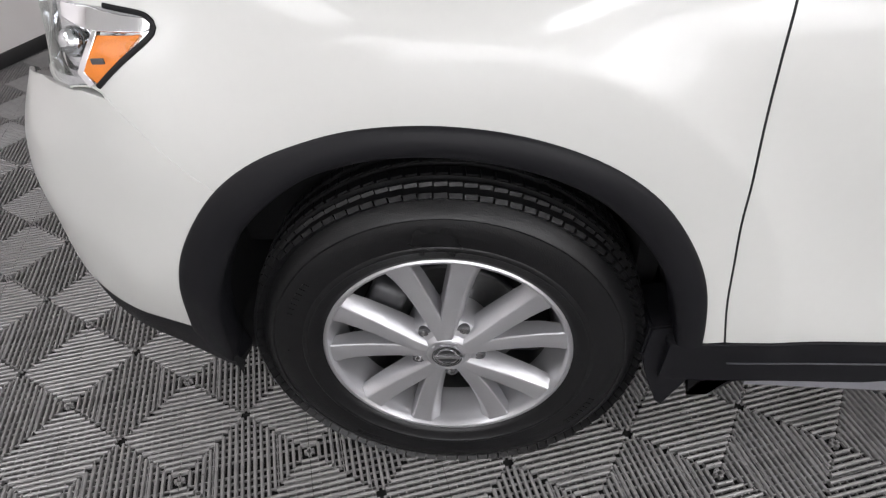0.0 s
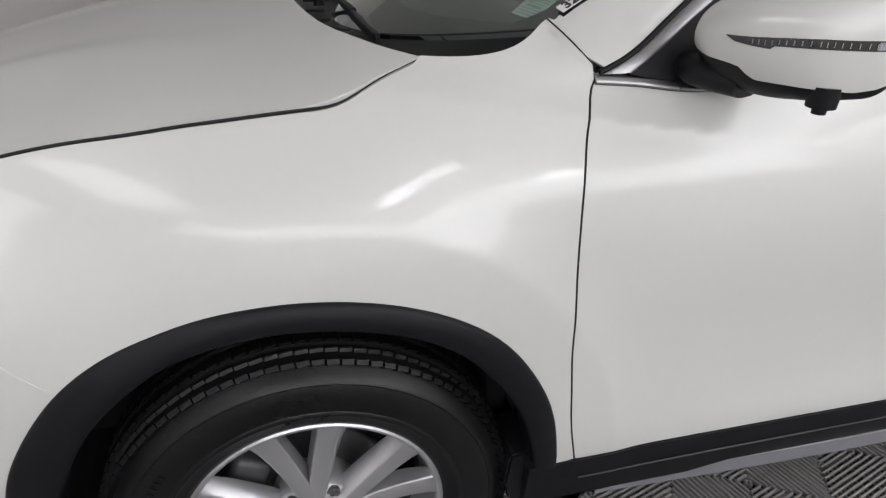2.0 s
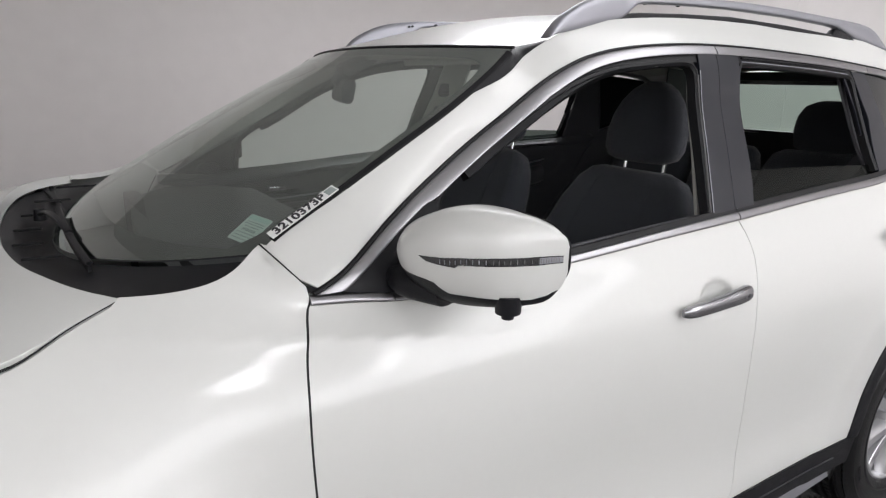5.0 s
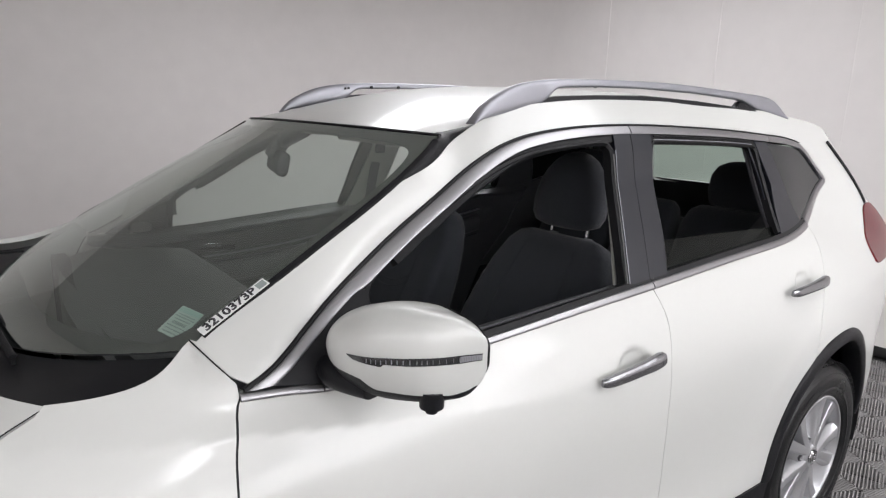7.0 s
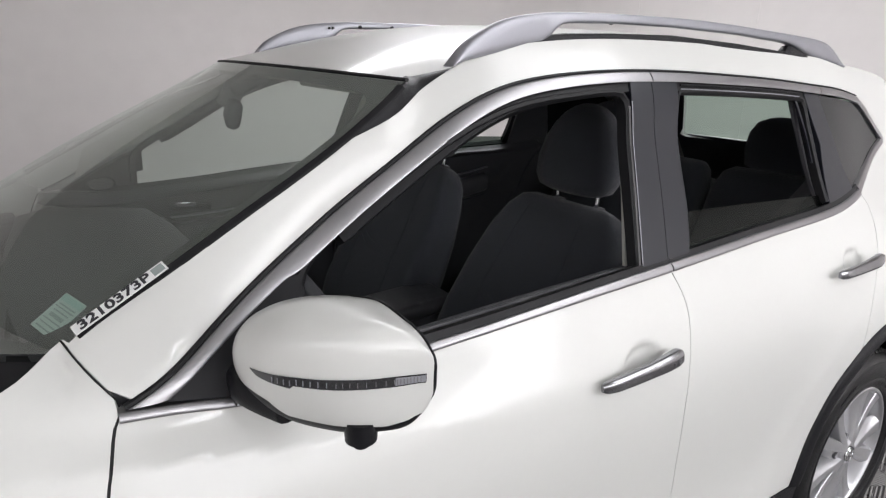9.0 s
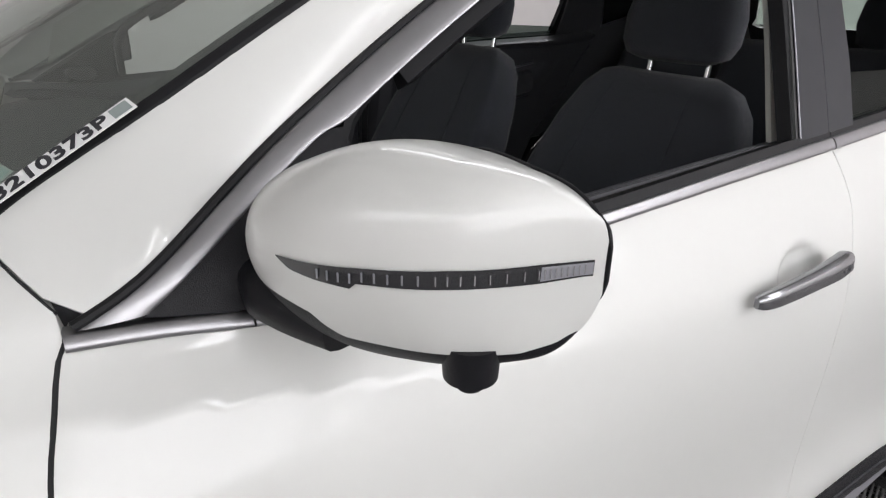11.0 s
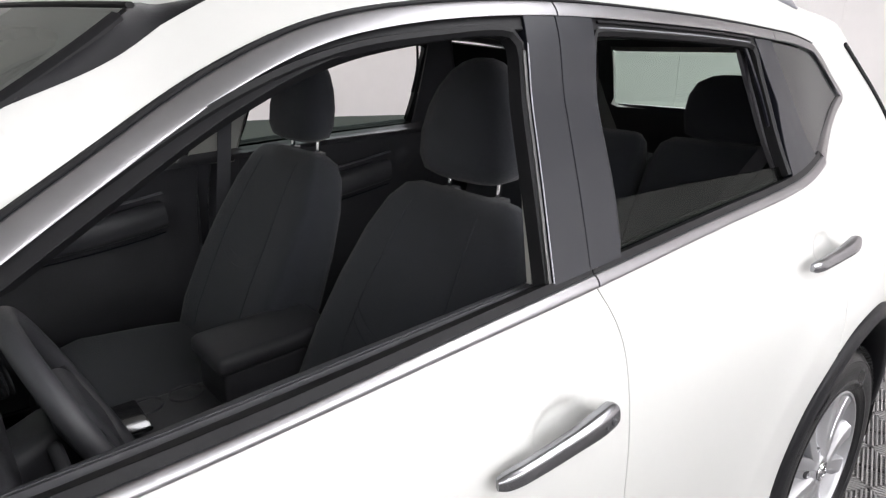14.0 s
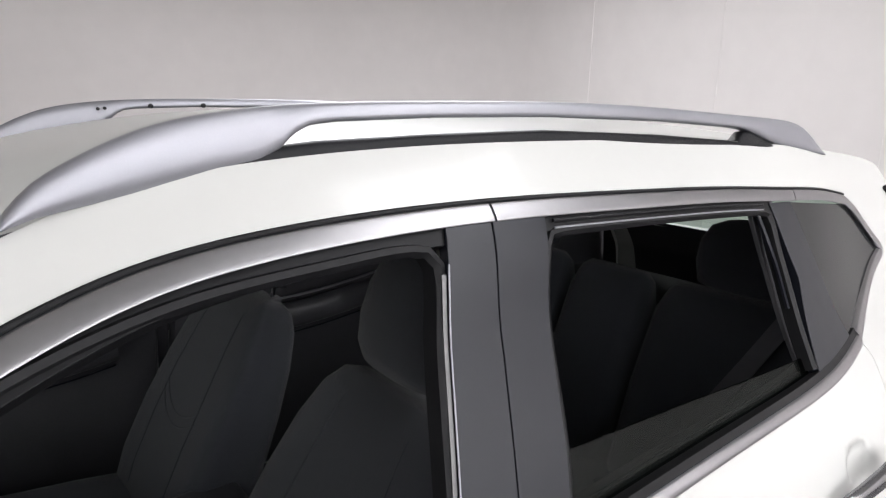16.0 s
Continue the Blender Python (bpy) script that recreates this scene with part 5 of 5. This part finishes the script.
sheet("gate_lining", l_out, lambda y, z: gate_map(y, z) - np.array((.05, 0, 0)) + np.stack([.25 * np.abs(y) ** 2.6, 0 * y, 0 * y], 1), VINYL, gate, (g_hole,), .04, .0, (1, 0, 0), "black tailgate lining")
sheet("rear_window", g_hole, gate_map, REARGLASS, gate, (), .05, 0, (-1, 0, 0), "green-tinted heated rear window").visible_shadow = False

# ---- cabin ----
for m in (False, True):
    sg = 1 if m else -1
    # door cards and side lining
    card_f = np.concatenate([straight([(.56, .42), (1.60, .42), (1.62, 1.15)]), (BB[BB[:, 0] < 1.615] + (0, .012))[1:], straight([(.56, 1.10), (.56, .42)])[:-1]])
    card_r = np.concatenate([straight([(1.69, .42), (2.25, .42), (2.45, .75), (2.62, .95), (2.64, 1.18)]), (BB[(BB[:, 0] < 2.62) & (BB[:, 0] > 1.70)] + (0, .012))[1:], straight([(1.69, 1.15), (1.69, .42)])[:-1]])
    for nm, ed, x0, x1, za in (("front_door_card", card_f, .80, 1.45, .93), ("rear_door_card", card_r, 1.80, 2.35, .97)):
        card = sheet(nm, ed, side(-.055), VINYL, car, (), .04, .01, (0, 1, 0), "black vinyl inner door panel", m)
        arm = curve_through([(x0, -.80, za), (x0 + .2, -.765, za + .01), (x1 - .15, -.755, za + .035), (x1, -.78, za + .05)], .03)
        sweep("armrest", arm, ring(.032, .045, 14, 2.8), (0, 0, 1), VINYL, card, "padded armrest", mirror=m)
        sweep("trim_line", arm + (0, .025, .075), ring(.004, .008, 8), (0, -1, 0), SATIN, card, "thin silver trim line", mirror=m)
        sweep("trim_line", arm + (0, .010, -.060), ring(.003, .006, 8), (0, -1, 0), PILLAR, card, "", mirror=m)
        part("pull_handle", box_bm((.075, .012, .022), (x0 + .17, sg * .793, za + .115), .006, 3, (0, 5, 0)), CHROME, card, "chrome inner door handle")
        part("handle_cup", box_bm((.15, .010, .05), (x0 + .19, sg * .803, za + .115), .005, 2, (0, 5, 0)), GLOSS, card)
    sheet("belt_ledge", np.concatenate([BB[BB[:, 0] < 2.62] - (0, .002), (BB[BB[:, 0] < 2.62] + (0, .014))[::-1]]), side(-.045), VINYL, car, (), .03, .04, (0, 1, 0), "", m)
    # pillar linings
    def lining(name, pts, off, mat, label=""):
        return sheet(name, straight(np.array(pts + pts[:1]), .03)[:-1], side(off), mat, car, (), .04, .01, (0, 1, 0), label, m)
    lining("pillar_lining", [(1.540, 1.14), (1.70, 1.13), (1.775, 1.55), (1.645, 1.55), (1.628, 1.47), (1.590, 1.319)], -.050, LINER, "pale grey middle pillar lining")
    lining("pillar_foot", [(1.57, .45), (1.72, .45), (1.72, 1.14), (1.58, 1.13)], -.048, VINYL)
    lining("quarter_lining", [(2.45, .75), (3.58 + .10 * m, .75), (3.57 + .10 * m, 1.05), (3.46 + .12 * m, 1.26), (3.30 + .06 * m, 1.55), (2.95, 1.57), (3.02, 1.37), (2.66, 1.235), (2.52, 1.53), (2.42, 1.53), (2.44, 1.20)], -.040, VINYL, "black rear side lining")
    cant = np.concatenate([TT[TT[:, 0] > .62] + (0, .004), straight([(2.845, 1.52), (3.2, 1.56), (2.8, 1.605)])[1:], curve_through(roof_side)[::-1][10:], pillar_edge[::-1][4:-14] - (0, .008)])
    sheet("roof_side_lining", cant, lambda x, z: frame_map(x, z) + (0, .030, -.012), LINER, car, (), .05, .0, (0, 1, 0), "pale grey roof side lining", m)
    # belt on the middle pillar
    bp = curve_through([(1.665, -.640, 1.44), (1.66, -.672, 1.35), (1.655, -.705, 1.22), (1.64, -.735, 1.0), (1.60, -.745, .7)], .03)
    belt_o = sweep("seat_belt", bp, [(-.023, -.001), (-.023, .001), (.023, .001), (.023, -.001)], (0, 1, 0), WEBBING, car, "grey seat belt webbing", mirror=m)
    part("belt_anchor", box_bm((.05, .025, .06), (1.665, sg * .636, 1.44), .012, 3), VINYL, belt_o, "black belt anchor")
    # sun visor and grab
    part("sun_visor", box_bm((.15, .40, .018), (1.12, sg * .33, 1.545), .007, 3, (0, -14, 0)), LINER, car, "pale grey sun visor folded up")

sheet("headliner", roof_edge * (0.985, 0.97) + (.02, 0), lambda x, y: np.stack([x, y, zroof(x, y) - .035], 1), LINER, car, (), .06, .01, (0, 0, 1), "pale grey fabric headliner")

# dashboard
dash = empty("dashboard", car)
tagged(dash, "black soft dashboard under the windshield")
ys = np.linspace(-.72, .72, 37)
secs = []
for y in ys:
    hump = .028 * math.exp(-((y + .38) / .17) ** 2)
    drop = .05 * max(0, (abs(y) - .5) / .22) ** 2
    secs.append([(.36 + .16 * abs(y) ** 2, y, .98), (.36 + .16 * abs(y) ** 2, y, 1.088 - drop * .3), (.50 + .1 * y * y, y, 1.112 - drop * .3), (.66, y, 1.118 + hump - drop), (.80, y, 1.098 + hump - drop), (.865, y, 1.045 + hump * .5 - drop), (.885, y, .98), (.87, y, .86), (.80, y, .74), (.60, y, .70)])
loft("dash_top", secs, VINYL, dash, "black grained dash pad", True, 60)
part("centre_screen", box_bm((.02, .22, .14), (.895, 0, .985), .006, 2, (0, -12, 0)), GLOSS, dash, "dark gloss centre display")
part("glovebox", box_bm((.02, .38, .16), (.865, .42, .84), .012, 3, (0, 10, 0)), VINYL, dash)
for y in (-.66, -.17, .17, .66):
    part("air_vent", box_bm((.02, .10, .07), (.89, y, 1.0), .01, 2, (0, -12, 0)), GLOSS, dash)

wheel_m = pose(.985, -.385, .985, 0, -24, 0)
steer = empty("steering_wheel", car)
tagged(steer, "black leather steering wheel with three spokes")
bm = bmesh.new()
n, k_ = 64, 14
rows = [[bm.verts.new(wheel_m @ Vector((.0165 * math.cos(2 * math.pi * j / k_), (.185 + .0165 * math.sin(2 * math.pi * j / k_)) * math.cos(2 * math.pi * i / n), (.185 + .0165 * math.sin(2 * math.pi * j / k_)) * math.sin(2 * math.pi * i / n)))) for j in range(k_)] for i in range(n)]
for i in range(n):
    for j in range(k_):
        bm.faces.new((rows[i][j], rows[(i + 1) % n][j], rows[(i + 1) % n][(j + 1) % k_], rows[i][(j + 1) % k_]))
part("wheel_ring", bm, VINYL, steer, "stitched leather ring")
o = part("wheel_pad", box_bm((.05, .17, .13), (0, 0, 0), .022, 4), VINYL, steer, "airbag pad")
o.matrix_world = wheel_m @ Matrix.Translation((-.01, 0, 0))
for a in (0, 180, 270):
    o = part("wheel_spoke", box_bm((.018, .10, .035), (0, .115, 0), .006, 2), SATIN if a == 270 else GLOSS, steer)
    o.matrix_world = wheel_m @ Matrix.Rotation(radians(a), 4, "X")
o = part("steering_column", box_bm((.20, .10, .10), (-.13, 0, -.01), .02, 3), VINYL, steer)
o.matrix_world = wheel_m
o = part("column_stalk", box_bm((.018, .16, .018), (-.05, -.13, .02), .006, 2), VINYL, steer)
o.matrix_world = wheel_m

rm = empty("rear_view_mirror", car)
tagged(rm, "black inside mirror hanging from the windshield")
part("mirror_body", box_bm((.035, .22, .068), (.925, 0, 1.450), .016, 4, (0, 12, -15)), VINYL, rm)
part("mirror_stem", box_bm((.05, .03, .07), (.925, 0, 1.490), .01, 3, (0, 30, 0)), VINYL, rm)
part("sensor_housing", box_bm((.10, .10, .03), (.965, 0, 1.522), .012, 3, (0, -25, 0)), VINYL, rm)

# console
con = empty("centre_console", car)
tagged(con, "black centre console with armrest lid and cup holders")
part("console_body", box_bm((.75, .20, .30), (1.18, 0.0, .57), .02, 3), VINYL, con)
part("armrest_lid", box_bm((.30, .19, .05), (1.43, 0.0, .835), .022, 4, (0, -3, 0)), VINYL, con, "padded armrest lid")
part("armrest_box", box_bm((.27, .17, .16), (1.43, 0.0, .74), .015, 3), VINYL, con)
part("shift_plate", box_bm((.24, .14, .012), (1.02, 0, .735), .005, 2), GLOSS, con)
b = bmesh.new()
bmesh.ops.create_cone(b, cap_ends=True, segments=20, radius1=.012, radius2=.009, depth=.12, matrix=pose(.98, 0, .79, 0, -8))
part("shift_lever", b, SATIN, con)
part("shift_knob", box_bm((.045, .04, .06), (.972, 0, .86), .016, 4), VINYL, con)
for x in (1.15, 1.24):
    lo = lathe("cup_holder", [(.034, 0), (.036, .004), (.038, .004), (.040, 0)], VINYL, con, "", 32)
    lo.matrix_world = pose(x, .03, .735, 90)


def seat(y, turn=0):
    """A front seat: cushion, backrest with bolsters, headrest on two posts."""
    s = tagged(empty("front_seat", car), "black cloth front seat with side bolsters")
    part("seat_base", box_bm((.50, .46, .18), (1.22, y, .52), .03, 3), VINYL, s)
    secs = []
    for x, z, hw, th in ((.98, .60, .21, .05), (1.02, .615, .245, .075), (1.12, .63, .255, .085), (1.30, .615, .255, .085), (1.46, .60, .25, .08), (1.52, .60, .22, .05)):
        secs.append([(x, y + hw * c[0], z + th * c[1] + (.035 * abs(c[0]) ** 4 if c[1] > 0 else 0)) for c in ring(1, 1, 28, 3.4)])
    loft("cushion", secs, CLOTH, s, "charcoal cloth cushion", True, 60)
    secs, cen = [], []
    for t, hw, th in ((0, .21, .06), (.05, .25, .085), (.2, .272, .10), (.42, .275, .10), (.62, .262, .092), (.80, .238, .08), (.92, .205, .068), (.98, .17, .052), (1.0, .13, .03)):
        bx, bz = 1.455 + .285 * t, .60 + .616 * t
        row = []
        for cx, cz in ring(1, 1, 36, 3.0):
            bol = .050 * abs(cx) ** 3.5 if cz > 0 else 0
            crown = -.012 * (1 - abs(cx) ** 2) if cz > 0 else 0
            d = th * cz + (bol + crown) * (1 - .6 * t)
            row.append((bx - d * .915, y + hw * cx, bz + d * .40))
        secs.append(row)
    back = loft("backrest", secs, CLOTH, s, "charcoal cloth backrest", True, 60)
    # stitched seams over the middle panel
    for sx in (-.135, .135):
        pts = []
        for t in np.linspace(.12, .93, 26):
            bx, bz = 1.455 + .285 * t, .60 + .616 * t
            th = float(np.interp(t, [.05, .2, .42, .62, .8, .92, .98], [.085, .10, .10, .092, .08, .068, .052]))
            hw = float(np.interp(t, [.05, .2, .42, .62, .8, .92, .98], [.25, .272, .275, .262, .238, .205, .17]))
            q = sx * float(np.interp(t, [0, .6, 1], [1, .95, .72])) / hw
            d = th * (1 - abs(q) ** 3) ** (1 / 3) + (.05 * abs(q) ** 3.5 - .012 * (1 - q * q)) * (1 - .6 * t)
            pts.append((bx - d * .915 - .001, y + q * hw, bz + d * .40))
        sweep("seam", np.array(pts), ring(.0024, .0016, 6), (-.9, 0, .4), CLOTH, back)
    for t0 in (.52, .56):
        pts = []
        for q in np.linspace(-.50, .50, 24):
            t = t0 - .07 * (1 - (q / .5) ** 2)
            bx, bz = 1.455 + .285 * t, .60 + .616 * t
            th = float(np.interp(t, [.05, .2, .42, .62, .8], [.085, .10, .10, .092, .08]))
            hw = float(np.interp(t, [.05, .2, .42, .62, .8], [.25, .272, .275, .262, .238]))
            d = th * (1 - abs(q) ** 3) ** (1 / 3) + (.05 * abs(q) ** 3.5 - .012 * (1 - q * q)) * (1 - .6 * t)
            pts.append((bx - d * .915 - .001, y + q * hw, bz + d * .40))
        sweep("seam", np.array(pts), ring(.0024, .0016, 6), (-.9, 0, .4), CLOTH, back)
    hd = empty("headrest", s)
    secs = []
    for z, hw, hx, dx in ((1.250, .090, .035, 0), (1.262, .122, .052, 0), (1.29, .137, .060, .003), (1.34, .138, .061, .010), (1.39, .125, .057, .018), (1.43, .104, .049, .025), (1.462, .076, .038, .031), (1.480, .048, .024, .034), (1.488, .022, .011, .035)):
        secs.append([(1.735 + dx + hx * cx, y + hw * cy, z) for cx, cy in ring(1, 1, 30, 2.7)])
    loft("headrest_pad", secs, CLOTH, hd, "charcoal cloth headrest", True, 60)
    for q in (-.075, .075):
        b = bmesh.new()
        bmesh.ops.create_cone(b, cap_ends=True, segments=12, radius1=.0062, radius2=.0062, depth=.085, matrix=pose(1.752, y + q, 1.250, 0, 8))
        part("headrest_post", b, CHROME, hd, "chrome headrest post")
        part("post_guide", box_bm((.03, .035, .014), (1.752, y + q, 1.212), .005, 2), VINYL, hd)
    bk = part("buckle", box_bm((.02, .03, .10), (1.42, y + (.29 if y < 0 else -.29), .66), .006, 2, (0, 15, 0)), VINYL, s)
    part("buckle_button", box_bm((.014, .022, .012), (1.435, y + (.29 if y < 0 else -.29), .714), .003, 2, (0, 15, 0)), BUCKLE, bk, "red release button")
    return s


seat(-.40)
seat(.33)
bench = tagged(empty("rear_bench", car), "black cloth rear bench with three headrests")
part("bench_cushion", box_bm((.52, 1.24, .20), (2.38, 0, .58), .06, 4), CLOTH, bench)
for y, wd in ((-.40, .46), (.0, .30), (.40, .46)):
    secs = []
    for t, hw, th in ((0, .9, .07), (.1, 1, .085), (.5, 1, .09), (.85, .96, .08), (.96, .86, .055), (1, .7, .03)):
        bx, bz = 2.60 + .20 * t, .62 + .60 * t
        secs.append([(bx - th * cz * .95, y + wd / 2 * hw * cx, bz + th * cz * .31) for cx, cz in ring(1, 1, 28, 3.2)])
    loft("bench_back", secs, CLOTH, bench, "", True, 60)
    if y:
        secs = []
        for z, hw, hx in ((1.225, .09, .03), (1.24, .125, .045), (1.30, .135, .052), (1.36, .125, .05), (1.40, .10, .04), (1.418, .06, .025), (1.424, .03, .012)):
            secs.append([(2.80 + hx * cx, y + hw * cy, z) for cx, cy in ring(1, 1, 26, 2.6)])
        loft("bench_headrest", secs, CLOTH, bench, "cloth rear headrest", True, 60)
        for q in (-.06, .06):
            part("bench_post", box_bm((.010, .010, .06), (2.80, y + q, 1.215), .003, 2), CHROME, bench)
strap = curve_through([(2.70, -.58, 1.23), (2.585, -.48, 1.0), (2.50, -.36, .80), (2.45, -.25, .69)], .03)
sweep("rear_belt", strap, [(-.023, -.001), (-.023, .001), (.023, .001), (.023, -.001)], (-.9, 0, .3), WEBBING, car, "grey rear seat belt webbing")
part("parcel_cover", box_bm((.60, 1.15, .03), (3.12, 0, 1.03), .01, 2), CARPET, car, "black luggage cover")
part("load_floor", box_bm((.80, 1.2, .05), (3.1, 0, .60), .01, 2), CARPET, car)
part("front_core", box_bm((.9, 1.2, .5), (-.30, 0, .62), .05, 2), DARK, car)

# ---- floor tiles ----
PITCH, TURN = 0.312, radians(16.5)
TILE_H = 0.014
RIBS = 10


def tile_mesh(fine):
    """One ribbed tile: in each corner quarter the ribs turn at the diagonal, so that four tiles make nested squares."""
    verts, faces = [], []
    h = PITCH / 2 - 0.0006

    def bar(x0, y0, x1, y1, along, z0, z1, steps):
        """A rib with a rounded back: steps of (inset, drop) as shares of its width."""
        w = min(x1 - x0, y1 - y0)
        k = len(verts)
        for share, fall in ((0, None), *steps):
            e, z = share * w, z0 if fall is None else z1 - fall * w
            if along == "x":
                verts.extend([(x0, y0 + e, z), (x1, y0 + e, z), (x1, y1 - e, z), (x0, y1 - e, z)])
            else:
                verts.extend([(x0 + e, y0, z), (x1 - e, y0, z), (x1 - e, y1, z), (x0 + e, y1, z)])
        top = k + 4 * len(steps)
        faces.append((top, top + 1, top + 2, top + 3))
        for j in range(k, top, 4):
            faces.extend([(j + q, j + (q + 1) % 4, j + 4 + (q + 1) % 4, j + 4 + q) for q in range(4)])

    p = h / RIBS
    back = ((0, .34), (.14, .11), (.36, .0)) if fine else ((0, .30), (.30, .0))
    for sx in (-1, 1):
        for sy in (-1, 1):
            for i in range(RIBS):
                # an L of ribs at one distance from the corner of the tile
                d0, d1 = i * p + p * 0.25, i * p + p * 0.75
                xa, xb = sorted((sx * h, sx * (h - d0)))
                ya, yb = sorted((sy * (h - d0), sy * (h - d1)))
                bar(xa, ya, xb, yb, "x", -TILE_H, 0, back)
                xa, xb = sorted((sx * (h - d0), sx * (h - d1)))
                ya, yb = sorted((sy * h, sy * (h - d0)))
                bar(xa, ya, xb, yb, "y", -TILE_H, 0, back)
            # low cross links under the ribs
            for j in range(1, 8):
                q = h * j / 8
                xa, xb = sorted((0, sx * h))
                ya, yb = sorted((0, sy * h))
                c = sx * (h - q)
                bar(c - .0014, ya, c + .0014, yb, "y", -TILE_H, -0.0055, ((0, .1),))
                c = sy * (h - q)
                bar(xa, c - .0014, xb, c + .0014, "x", -TILE_H, -0.0055, ((0, .1),))
    me = bpy.data.meshes.new("tile")
    me.from_pydata(verts, [], faces)
    me.materials.append(TILE)
    me.update()
    return me, verts, faces


t_mesh = tile_mesh(True)[0]
_, t_verts, t_faces = tile_mesh(False)
cs, sn = math.cos(TURN), math.sin(TURN)
OX, OY = 0.4435, -0.7565
spots = []
for i in range(-34, 35):
    for j in range(-34, 35):
        x, y = OX + PITCH * (i * cs - j * sn), OY + PITCH * (i * sn + j * cs)
        spots.append((x, y))
poly = np.array(CORNERS)
keep = inside(poly, np.array(spots))
spots = [s for s, kk in zip(spots, keep) if kk]
# the tiles of the stretch along the car's near side are single pieces, the rest one sheet
spots.sort(key=lambda s: abs(s[1] + 0.9) + 0.45 * max(0, abs(s[0] - 0.2) - 0.6))
for x, y in spots[:290]:
    ob = new("tile", t_mesh)
    ob.location, ob.rotation_euler, ob.parent = (x, y, FLOOR), (0, 0, TURN), floor
tv = np.array(t_verts) @ np.array([[cs, sn, 0], [-sn, cs, 0], [0, 0, 1]])
rest = spots[290:]
nv_ = len(tv)
allv = np.concatenate([tv + (x, y, FLOOR) for x, y in rest])
allf = (np.array(t_faces)[None] + (np.arange(len(rest)) * nv_)[:, None, None]).reshape(-1, 4)
me = bpy.data.meshes.new("tile_field")
me.from_pydata(allv.tolist(), [], allf.tolist())
me.materials.append(TILE)
me.update()
field = new("tile_field", me)
field.parent = floor
tagged(field, "grey ribbed plastic floor tiles", kind="stuff")
